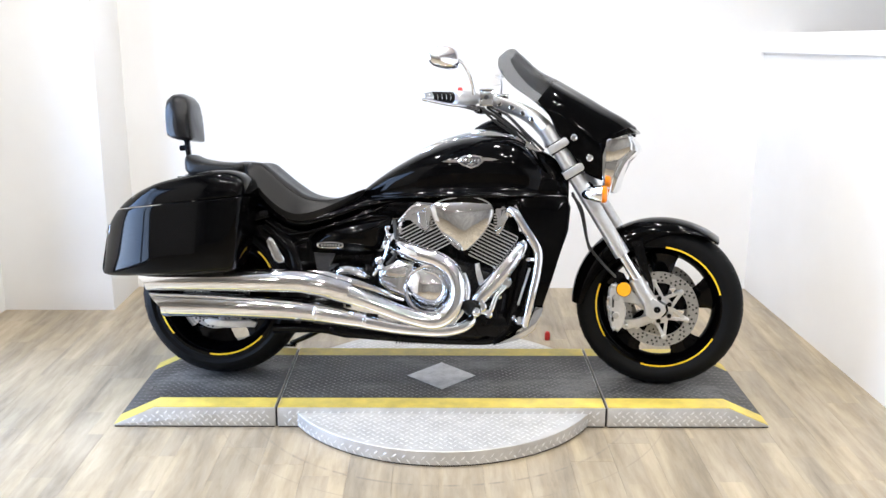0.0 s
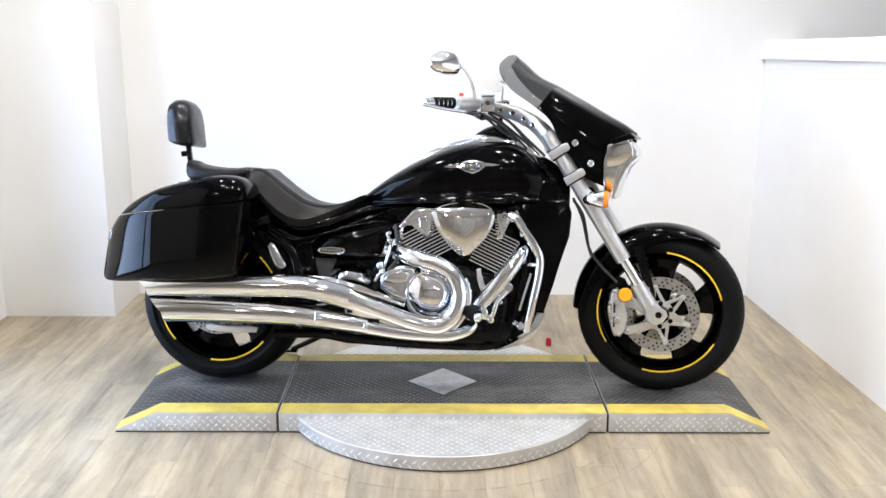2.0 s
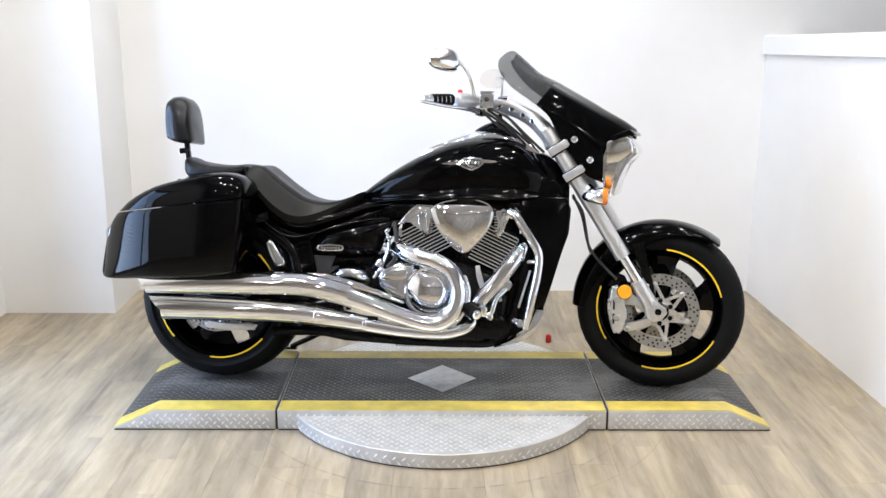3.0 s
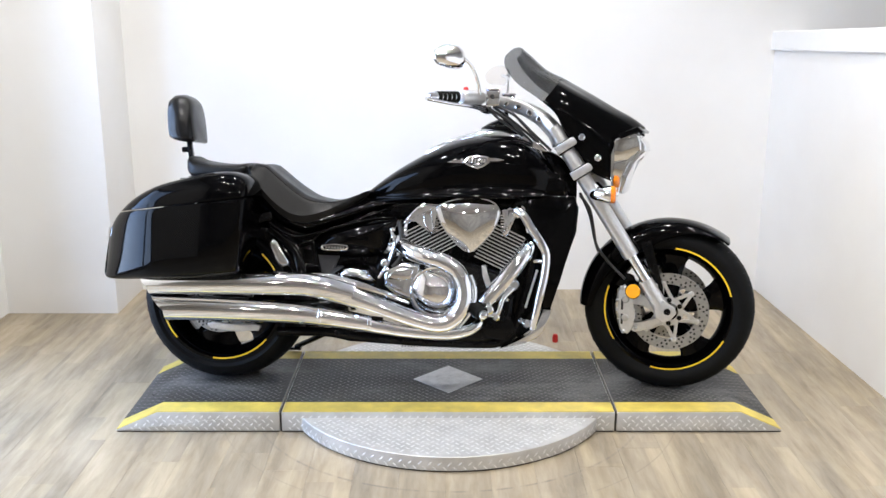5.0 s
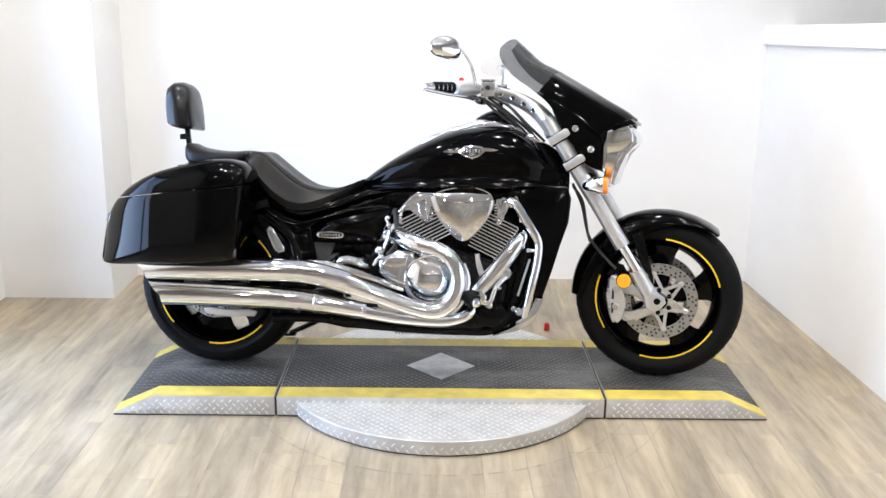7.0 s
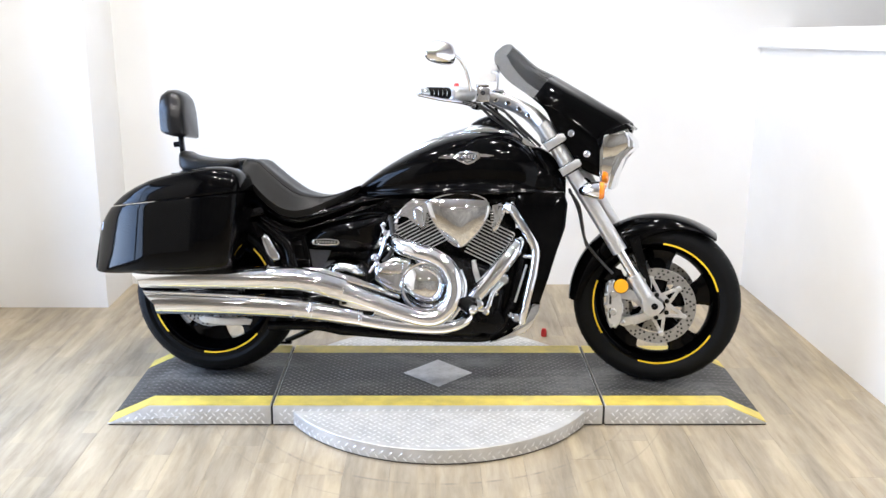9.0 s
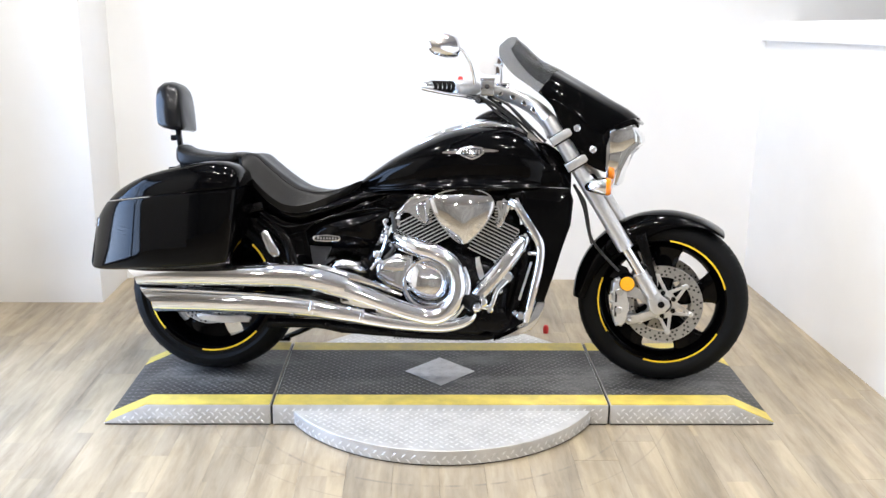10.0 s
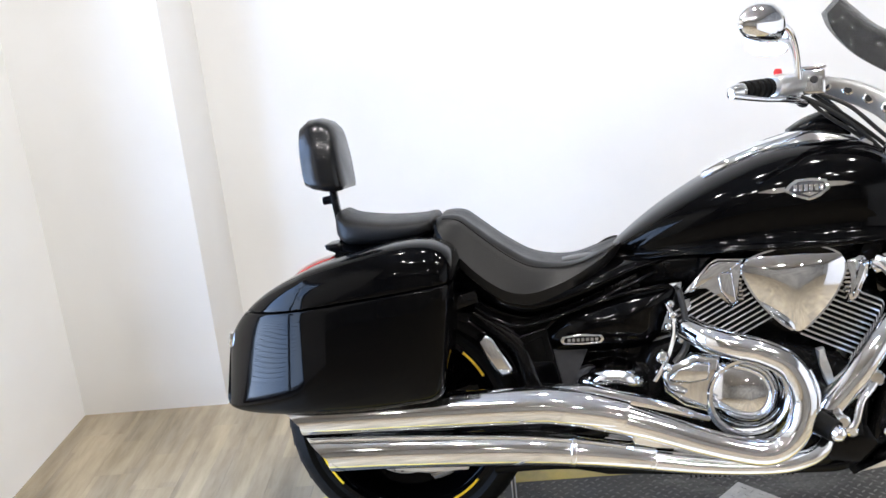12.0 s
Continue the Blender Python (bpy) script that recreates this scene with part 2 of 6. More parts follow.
M_TAPE = simple("yellow_rim_tape", (0.85, 0.55, 0.02), 0.35, vary=0.06, scale=30)
M_AMBER = clear_lens("amber_lens", (0.9, 0.24, 0.01))
M_AMBER2 = clear_lens("amber_reflector_lens", (0.95, 0.42, 0.01))
M_RED = clear_lens("red_lens", (0.32, 0.008, 0.008))
M_REDPLASTIC = simple("red_plastic", (0.5, 0.02, 0.02), 0.4, vary=0.1)
M_LENS = simple("headlamp_glass", (0.75, 0.77, 0.8), 0.04, metal=0.9, vary=0.1, scale=20)
M_MIRROR = simple("mirror_glass", (0.9, 0.9, 0.92), 0.015, metal=1.0, vary=0.01)
M_FRAME = simple("weathered_dark_timber", (0.075, 0.055, 0.04), 0.65, vary=0.45, scale=30, relief=0.002)
M_MESH = simple("galvanised_wire", (0.35, 0.36, 0.38), 0.4, metal=0.8)
M_SKY = sky_backdrop()
M_BULB = glow("lamp_diffuser", (1.0, 0.96, 0.9), 14.0)
# near-black for the shade in bores, holes and grooves; also the black cylinders
M_HOLE = simple("shadowed_bore", (0.008, 0.008, 0.008), 0.8)
M_HOSE = simple("black_hose", (0.02, 0.02, 0.021), 0.42, vary=0.2, scale=60)

# ---- mesh helpers ----
FRONT_END, bike = False, None


def finish(name, bm, material, smooth=True, angle=38.0):
    bmesh.ops.recalc_face_normals(bm, faces=bm.faces[:])
    me = bpy.data.meshes.new(name)
    bm.to_mesh(me)
    bm.free()
    for m in material if isinstance(material, (list, tuple)) else [material]:
        me.materials.append(m)
    if smooth:
        me.polygons.foreach_set("use_smooth", [True] * len(me.polygons))
        me.set_sharp_from_angle(angle=radians(angle))
    return me


def part(name, bm, material, parent, label="", smooth=True, angle=38.0):
    ob = new(name, finish(name, bm, material, smooth, angle))
    ob.parent = parent
    if FRONT_END and parent is bike:
        front(ob)
    if label:
        tagged(ob, label=label)
    return ob


def thing(name, bm, material, label, category, group="", kind="", smooth=True, m=None):
    ob = new(name, finish(name, bm, material, smooth))
    if m is not None:
        ob.matrix_world = m
    return tagged(ob, label, category, group, kind)


def base(name, m, label, category, group="", kind=""):
    ob = new(name)
    ob.matrix_world = m
    return tagged(ob, label, category, group, kind)


def slot(bm, start, index):
    """Gives the faces from number start on the material of that index."""
    bm.faces.ensure_lookup_table()
    for fc in bm.faces[start:]:
        fc.material_index = index


def box(bm, x0, x1, y0, y1, z0, z1, bevel=0.0):
    made = bmesh.ops.create_cube(bm, size=1.0, matrix=Matrix.Translation(((x0 + x1) / 2, (y0 + y1) / 2, (z0 + z1) / 2)) @ Matrix.Diagonal((x1 - x0, y1 - y0, z1 - z0, 1)))
    if bevel:
        edges = {e for v in made["verts"] for e in v.link_edges}
        bmesh.ops.bevel(bm, geom=list(edges), offset=bevel, segments=2, profile=0.5, affect="EDGES")
    return bm


def prism(bm, outline, depth, at=None, bevel=0.0, segments=2):
    """A plate: the outline (pairs) in a plane, given thickness. at: maps (a, b, d) to a place, d from depth[0] to depth[1]."""
    at = at or (lambda a, b, d: (a, b, d))
    lo = [bm.verts.new(at(a, b, depth[0])) for a, b in outline]
    hi = [bm.verts.new(at(a, b, depth[1])) for a, b in outline]
    n = len(outline)
    faces = [bm.faces.new(lo[::-1]), bm.faces.new(hi)]
    for i in range(n):
        faces.append(bm.faces.new((lo[i], lo[(i + 1) % n], hi[(i + 1) % n], hi[i])))
    if bevel:
        rim = [e for fc in faces[:2] for e in fc.edges]
        bmesh.ops.bevel(bm, geom=rim, offset=bevel, segments=segments, profile=0.5, affect="EDGES")
    return bm


def smooth_line(points, n, closed=False):
    """n points along a smooth curve through the given ones."""
    p = np.array(points, float)
    m = len(p)
    out = []
    spans = m if closed else m - 1
    for k in range(n):
        s = k / n * spans if closed else k / (n - 1) * spans
        i = min(int(s), spans - 1)
        t = s - i
        if closed:
            a, b, c, d = p[(i - 1) % m], p[i % m], p[(i + 1) % m], p[(i + 2) % m]
        else:
            a, b, c, d = p[max(i - 1, 0)], p[i], p[i + 1], p[min(i + 2, m - 1)]
        out.append(0.5 * (2 * b + (c - a) * t + (2 * a - 5 * b + 4 * c - d) * t * t + (3 * b - a - 3 * c + d) * t ** 3))
    return np.array(out)


def skin(bm, rings, closed=True, caps=(True, True)):
    """Faces between rings of points."""
    vs = [[bm.verts.new(p) for p in r] for r in rings]
    n = len(vs[0])
    for a, b in zip(vs, vs[1:]):
        for i in range(n if closed else n - 1):
            j = (i + 1) % n
            bm.faces.new((a[i], a[j], b[j], b[i]))
    if closed and caps[0]:
        bm.faces.new(vs[0][::-1])
    if closed and caps[1]:
        bm.faces.new(vs[-1])
    return vs


def tube(bm, points, radius, n=14, steps=0, flat=1.0, caps=(True, True), slash=0.0):
    """A round bar or pipe along a smooth line. radius: one, or one for each given point. slash: slants the first end."""
    pts = smooth_line(points, steps) if steps else np.array(points, float)
    rad = np.interp(np.linspace(0, 1, len(pts)), np.linspace(0, 1, len(points)), radius) if isinstance(radius, (list, tuple)) else [radius] * len(pts)
    tang = np.gradient(pts, axis=0)
    up = Vector((0, 0, 1)) if abs(Vector(tang[0]).normalized().z) < 0.9 else Vector((1, 0, 0))
    rings = []
    for k, (p, t, r) in enumerate(zip(pts, tang, rad)):
        t = Vector(t).normalized()
        side = t.cross(up).normalized()
        up = side.cross(t).normalized()
        ring = []
        for i in range(n):
            a = 2 * math.pi * i / n
            q = Vector(p) + side * (math.cos(a) * r * flat) + up * (math.sin(a) * r)
            if slash and k == 0:
                q = q - t * (slash * math.sin(a) * r)
            ring.append(q)
        rings.append(ring)
    skin(bm, rings, True, caps)
    return bm


def lathe(bm, profile, center, axis="Y", n=48, close=False):
    """Turns a profile of (radius, offset along the axis) round an axis through center."""
    rings = []
    for k in range(n):
        a = 2 * math.pi * k / n
        c, s = math.cos(a), math.sin(a)
        ring = []
        for r, d in profile:
            v = {"Y": (r * c, d, r * s), "X": (d, r * c, r * s), "Z": (r * c, r * s, d)}[axis]
            ring.append(bm.verts.new(Vector(center) + Vector(v)))
        rings.append(ring)
    m = len(profile)
    for k in range(n):
        a, b = rings[k], rings[(k + 1) % n]
        for i in range(m if close else m - 1):
            j = (i + 1) % m
            bm.faces.new((a[i], a[j], b[j], b[i]))
    bmesh.ops.remove_doubles(bm, verts=[v for r in rings for v in r], dist=1e-5)
    return bm


def egg(n, half_side, up, down, power=2.4):
    """A rounded cross-section: n pairs (side, height)."""
    out = []
    for i in range(n):
        a = 2 * math.pi * i / n
        c, s = math.cos(a), math.sin(a)
        out.append((half_side * math.copysign(abs(c) ** (2 / power), c), (up if s > 0 else down) * math.copysign(abs(s) ** (2 / power), s)))
    return out


# ---- the room ----


def wall_between(name, a, b, z0, z1, thick, label, kind="structure", paint=None):
    """An upright wall whose inner face runs from a to b; the thickness lies to the right of that way."""
    d = Vector((b[0] - a[0], b[1] - a[1], 0)).normalized()
    nrm = Vector((d.y, -d.x, 0)) * thick
    bm = bmesh.new()
    prism(bm, [a, b, (b[0] + nrm.x, b[1] + nrm.y), (a[0] + nrm.x, a[1] + nrm.y)], (z0, z1))
    return thing(name, bm, paint or M_WALL, label, "wall", kind=kind, smooth=False)


BACK, FRONT = 1.63, -2.75
HALL_X, HALL_Y = 3.8, -6.9
LEFT_FAR, LEFT_NEAR = (-2.205, 1.07), (-2.345, FRONT)
RIGHT_FAR, RIGHT_NEAR = (1.66, BACK), (1.842, FRONT)
wall_between("wall_north", (HALL_X + 0.15, BACK), (-1.655, BACK), -0.02, CEILING, -0.15, "plain white painted back wall")
bm = bmesh.new()
box(bm, -2.6, -1.655, 1.07, BACK + 0.15, -0.02, CEILING, 0.004)
thing("wall_pier", bm, M_WALL, "white painted pier standing out from the back wall", "wall", kind="structure")
# side wall with a window opening, in four pieces


def left_at(y):
    k = (y - LEFT_FAR[1]) / (LEFT_NEAR[1] - LEFT_FAR[1])
    return (LEFT_FAR[0] + k * (LEFT_NEAR[0] - LEFT_FAR[0]), y)


WIN_FAR, WIN_NEAR, WIN_LOW, WIN_HIGH = 0.275, -1.4, 0.095, 2.2
wall_between("wall_west_far", left_at(WIN_FAR), LEFT_FAR, -0.02, CEILING, -0.14, "white painted side wall beside the window")
wall_between("wall_west_near", LEFT_NEAR, left_at(WIN_NEAR), -0.02, CEILING, -0.14, "white painted side wall")
wall_between("wall_west_sill", left_at(WIN_NEAR), left_at(WIN_FAR), -0.02, WIN_LOW, -0.14, "white painted wall below the window")
wall_between("wall_west_head", left_at(WIN_NEAR), left_at(WIN_FAR), WIN_HIGH, CEILING, -0.14, "white painted wall above the window")
RAIL_FAR, RAIL_NEAR = 1.268, 1.468      # the rail rises towards the workshop
bm = bmesh.new()
skin(bm, [[(x, y, -0.02), (x + 0.14, y, -0.02), (x + 0.14, y, z + 0.094), (x, y, z + 0.094)] for (x, y), z in ((RIGHT_NEAR, RAIL_NEAR), ((RIGHT_FAR[0], BACK - 0.001), RAIL_FAR))])
thing("wall_east", bm, M_WALL, "white painted half-height partition wall with a rail", "wall", kind="structure", smooth=False)
wall_between("wall_south", (-HALL_X, HALL_Y), (HALL_X, HALL_Y), -0.02, CEILING, 0.15, "grey painted wall across the workshop", paint=M_HALL)
wall_between("wall_hall_west", (-HALL_X, FRONT), (-HALL_X, HALL_Y), -0.02, CEILING, 0.15, "grey painted workshop wall", paint=M_HALL)
wall_between("wall_hall_east", (HALL_X, HALL_Y), (HALL_X, BACK), -0.02, CEILING, 0.15, "grey painted workshop wall", paint=M_HALL)
wall_between("wall_hall_corner_west", (LEFT_NEAR[0] - 0.14, FRONT), (-HALL_X, FRONT), -0.02, CEILING, 0.15, "grey painted workshop wall", paint=M_HALL)
bm = bmesh.new()
rings = []
for k, z in ((0.0, RAIL_FAR), (1.0, RAIL_NEAR)):
    x, y = RIGHT_FAR[0] + k * (RIGHT_NEAR[0] - RIGHT_FAR[0]), BACK - 0.002 + k * (FRONT - BACK)
    rings.append([(x + 0.01, y, z), (x - 0.018, y, z), (x - 0.018, y, z + 0.088), (x - 0.010, y, z + 0.096), (x + 0.01, y, z + 0.096)])
skin(bm, rings)
thing("trim", bm, M_WALL, "white painted rail board along the side wall", "trim", kind="structure")
bm = bmesh.new()
box(bm, -HALL_X - 0.1, HALL_X + 0.1, HALL_Y - 0.1, BACK + 0.15, CEILING, CEILING + 0.12)
thing("ceiling", bm, M_CEIL, "pale grey painted workshop ceiling", "ceiling", kind="structure", smooth=False)


def ceiling_lamp(x, y):
    ob = base("ceiling_lamp", pose(x, y, CEILING), "white enamelled ceiling spot with a lit frosted bulb", "lamp", "lamps on the ceiling")
    bm = bmesh.new()
    lathe(bm, [(0.001, -0.002), (0.05, -0.002), (0.05, -0.014), (0.02, -0.022), (0.014, -0.03), (0.014, -0.045), (0.001, -0.045)], (0, 0, 0), "Z", 28)
    part("lamp_mount", bm, M_LAMP, ob)
    bm = bmesh.new()
    lathe(bm, [(0.016, -0.04), (0.040, -0.050), (0.098, -0.116), (0.102, -0.132), (0.098, -0.128), (0.036, -0.060)], (0, 0, 0), "Z", 28)
    part("lamp_shade", bm, M_LAMP, ob)
    bm = bmesh.new()
    lathe(bm, [(0.0005, -0.058), (0.018, -0.064), (0.052, -0.09), (0.056, -0.105), (0.034, -0.124), (0.0005, -0.129)], (0, 0, 0), "Z", 20)
    part("bulb", bm, M_BULB, ob, "frosted lit bulb")
    return ob


first = None
for lx, ly in LAMPS:
    if first is None:
        first = ceiling_lamp(lx, ly)
    else:
        copy_thing(first, pose(lx, ly, CEILING))


def side_window():
    """Timber-framed window with wire mesh over the panes."""
    a, b = Vector((*left_at(WIN_NEAR), 0)), Vector((*left_at(WIN_FAR), 0))
    along = (b - a).normalized()
    yaw = math.degrees(math.atan2(along.y, along.x))
    m = pose(a.x, a.y, 0, 0, 0, yaw)
    length = (b - a).length
    win = base("window_1", m, "dark timber window with wire mesh over bright daylit panes", "window", kind="structure")
    w = 0.05
    bays = 2
    step = length / bays
    for name, x0, x1, z0, z1 in [("sill_rail", 0, length, WIN_LOW, WIN_LOW + w), ("head_rail", 0, length, WIN_HIGH - w, WIN_HIGH)] + \
            [("stile", k * step - (0 if k == 0 else w if k == bays else w / 2), k * step + (w if k == 0 else 0 if k == bays else w / 2), WIN_LOW + w, WIN_HIGH - w) for k in range(bays + 1)]:
        bm = bmesh.new()
        box(bm, x0 + 0.001, x1 - 0.001, -0.035, 0.05, z0 + 0.001, z1 - 0.001, 0.006)
        part(name, bm, M_FRAME, win)
    for k in range(bays):
        x0, x1 = k * step + w, (k + 1) * step - w
        bm = bmesh.new()
        zz = WIN_LOW + w
        while zz < WIN_HIGH - w - 0.02:
            box(bm, x0 - 0.03, x1 + 0.03, 0.0, 0.0025, zz, zz + 0.0025)
            zz += 0.024
        xx = x0
        while xx < x1:
            box(bm, xx, xx + 0.0025, 0.0025, 0.005, WIN_LOW + w, WIN_HIGH - w)
            xx += 0.05
        tagged(part("wire_mesh", bm, M_MESH, win, "galvanised wire mesh"), kind="stuff")
    bm = bmesh.new()
    box(bm, -0.4, length + 0.4, 0.5, 0.52, -0.3, 2.8)
    thing("backdrop", bm, M_SKY, "bright pale blue daylight outside the window", "daylight", kind="structure", smooth=False, m=m)
    return win


side_window()

# ---- the turntable platform ----
DECK = 0.078      # height of the deck's top
DISC = 0.057
FY, BY = -0.305, 0.317


def treads(bm, inside, x0, x1, y0, y1, place, pitch=0.036, long=0.0118, wide=0.0034, high=0.0014, lift=0.0):
    """Raised lozenges in alternate directions, as on tread plate. place: maps (a, b, height) on the sheet to the world."""
    ny, nx = int((y1 - y0) / pitch * 2), int((x1 - x0) / pitch)
    for j in range(ny + 1):
        for i in range(nx + 1):
            a, b = x0 + (i + (0.5 if j % 2 else 0.0)) * pitch, y0 + j * pitch / 2
            if not inside(a, b):
                continue
            t = radians(45 if j % 2 else -45)
            c, s = math.cos(t), math.sin(t)
            q = [bm.verts.new(place(a + c * p - s * r, b + s * p + c * r, lift + h)) for p, r, h in
                 ((long, 0, 0), (0, wide, 0), (-long, 0, 0), (0, -wide, 0), (long * 0.5, 0, high), (-long * 0.5, 0, high))]
            for fc in ((0, 1, 4), (1, 5, 4), (1, 2, 5), (2, 3, 5), (3, 4, 5), (3, 0, 4)):
                bm.faces.new([q[k] for k in fc])
    return bm


def flat_at(z):
    return lambda a, b, h: (a, b, z + h)


STRIPE = 0.088


def deck_sheet(parent, x0, x1, ends=(0.0, 0.0)):
    """One section of the deck: body, dark top, two yellow edge stripes, tread plate on the front; ends: length of a ramp at either end."""
    l, r = ends
    outline = [(x0, 0.005), (x1, 0.005)] + ([(x1, 0.008), (x1 - r, DECK)] if r else [(x1, DECK)]) + ([(x0 + l, DECK), (x0, 0.008)] if l else [(x0, DECK)])
    bm = bmesh.new()
    prism(bm, outline, (FY, BY), lambda a, b, d: (a, d, b), bevel=0.0025)
    part("body", bm, M_PLATE, parent, "galvanised tread plate sides")
    # inset dark slab put in for the shadow line along the floor
    bm = bmesh.new()
    box(bm, x0 + 0.004, x1 - 0.004, FY + 0.003, BY - 0.003, 0.0, 0.0055)
    part("gap_shade_base", bm, M_GAP, parent, "thin dark base put in for the shadow of the gap")

    def top(a, b, h):
        z = DECK
        if r and a > x1 - r:
            z = DECK + (0.008 - DECK) * (a - (x1 - r)) / r
        if l and a < x0 + l:
            z = DECK + (0.008 - DECK) * ((x0 + l) - a) / l
        return (a, b, z + h)
    xs = sorted({x0 + 0.003, x1 - 0.003} | ({x0 + l} if l else set()) | ({x1 - r} if r else set()))

    def strip(name, y0, y1, material, label):
        b2 = bmesh.new()
        rings = [[top(x, y0, 0.0005), top(x, y1, 0.0005), top(x, y1, 0.0030), top(x, y0, 0.0030)] for x in xs]
        skin(b2, rings)
        part(name, b2, material, parent, label)
    strip("deck_sheet", FY + STRIPE, BY - STRIPE, M_DECK, "worn dark grey tread coating")
    strip("edge_stripe", FY + 0.003, FY + STRIPE - 0.001, M_STRIPE, "yellow painted safety edge")
    strip("edge_stripe", BY - STRIPE + 0.001, BY - 0.003, M_STRIPE, "yellow painted safety edge")
    bm = bmesh.new()
    dark = (lambda a, b: abs(a) + abs(b) * 0.98 > 0.15) if x0 < 0 < x1 else (lambda a, b: True)
    treads(bm, lambda a, b: x0 + 0.015 < a < x1 - 0.015 and dark(a, b), x0, x1, FY + STRIPE + 0.012, BY - STRIPE - 0.008, top, pitch=0.031, long=0.0108, wide=0.0036, lift=0.003)
    tagged(part("raised_treads", bm, M_TREAD, parent, "dark raised tread lozenges", smooth=False), kind="stuff")
    bm = bmesh.new()
    lo = lambda a: DECK if not (r and a > x1 - r) and not (l and a < x0 + l) else top(a, 0, 0)[2]
    treads(bm, lambda a, b: x0 + 0.015 < a < x1 - 0.015 and 0.012 < b < lo(a) - 0.012, x0, x1, 0.014, DECK, lambda a, b, h: (a, FY - h, b), pitch=0.030, long=0.0105)
    tagged(part("side_treads", bm, M_LOZENGE, parent, "bright raised tread lozenges", smooth=False), kind="stuff")


turntable = base("motorcycle_turntable", pose(0, 0, 0), "round steel tread-plate turntable with dark deck and yellow edges", "turntable")
bm = bmesh.new()
lathe(bm, [(0.0001, 0.005), (0.615, 0.005), (0.617, 0.007), (0.617, DISC - 0.002), (0.615, DISC), (0.0001, DISC)], (0, 0, 0), "Z", 120)
# dark slab below the disc, put in for its shadow line
base_bm = bmesh.new()
lathe(base_bm, [(0.0001, 0.0), (0.612, 0.0), (0.612, 0.0055), (0.0001, 0.0055)], (0, 0, 0), "Z", 96)
part("gap_shade_base", base_bm, M_GAP, turntable, "thin dark base put in for the shadow of the gap")
part("turning_disc", bm, M_PLATE, turntable, "galvanised steel disc")
bm = bmesh.new()
treads(bm, lambda a, b: a * a + b * b < 0.60 ** 2 and (b < FY - 0.012 or b > BY + 0.012), -0.62, 0.62, -0.62, 0.62, flat_at(DISC), pitch=0.034)
tagged(part("disc_treads", bm, M_LOZENGE, turntable, "bright raised tread lozenges", smooth=False), kind="stuff")
bm = bmesh.new()
treads(bm, lambda a, b: 0.012 < b < DISC - 0.010, 0, 2 * math.pi * 0.617, 0.014, DISC,
       lambda a, b, h: ((0.617 + h) * math.cos(a / 0.617), (0.617 + h) * math.sin(a / 0.617), b), pitch=0.034)
tagged(part("rim_treads", bm, M_LOZENGE, turntable, "bright raised tread lozenges", smooth=False), kind="stuff")
deck_sheet(turntable, -0.611, 0.601)
bm = bmesh.new()
prism(bm, [(-0.140, 0.004), (-0.002, -0.136), (0.132, 0.004), (-0.002, 0.146)], (DECK + 0.003, DECK + 0.0052), bevel=0.0008)
treads(bm, lambda a, b: abs(a) + abs(b) * 0.98 < 0.115, -0.14, 0.14, -0.14, 0.14, flat_at(DECK + 0.005))
part("bare_diamond", bm, M_BARE, turntable, "bare steel diamond left uncoated")

for side in (-1, 1):
    ob = base("ramp_section", pose(0, 0, 0), "dark tread-plate ramp with yellow edges beside the turntable", "ramp", "ramps of the turntable")
    if side < 0:
        deck_sheet(ob, -1.218, -0.619, (0.155, 0.0))
    else:
        deck_sheet(ob, 0.609, 1.213, (0.0, 0.155))
    bm = bmesh.new()
    x = -0.619 if side < 0 else 0.601
    box(bm, x + 0.0015, x + 0.0065, FY + 0.004, BY - 0.004, 0.004, DECK - 0.006)
    part("hinge_strip", bm, M_GAP, ob, "dark steel hinge strip")

# small red plug with its cord lying behind the turntable
plug = base("power_plug", pose(0.492, 0.652, 0), "small red plastic plug standing on the floor", "plug")
bm = bmesh.new()
lathe(bm, [(0.0005, 0.001), (0.011, 0.001), (0.013, 0.006), (0.013, 0.026), (0.009, 0.038), (0.0005, 0.040)], (0, 0, 0), "Z", 20)
part("plug_body", bm, M_REDPLASTIC, plug)

# ---- the motorcycle: u forward from the rear axle, v to its right-hand side, w up from the tyres' contact ----
BIKE = pose(-0.872, 0.05, DECK + 0.0052, -10.0, 0, -4.4)
bike = base("motorcycle", BIKE, "gloss black cruiser motorcycle with chrome engine and saddlebags", "motorcycle")


# the bars and the front wheel stand turned a little to the right
HEAD = Vector((1.29, 0.0, 0.93))
STEER = Matrix.Translation(HEAD) @ Matrix.Rotation(radians(12.0), 4, Vector((0.493, 0, -0.770)).normalized()) @ Matrix.Translation(-HEAD)
FRONT_END = False


def front(ob):
    """Turns a part of the steered front end."""
    ob.matrix_local = STEER
    return ob


LOWER = (0.0, 0.0)      # how far the fork's foot sits back and down


def P(u, v, w):
    if FRONT_END:
        u, w = u + LOWER[0], w + LOWER[1]
    return (u + (0.16 * v if v > 0 else -0.25 * v), -v, w + (0.116 * v if v > 0 else 0.04 * v)) if FRONT_END else (u, -v, w)


def side(a, b, d):
    """Outline in the side view, d to the right-hand side."""
    return P(a, d, b)


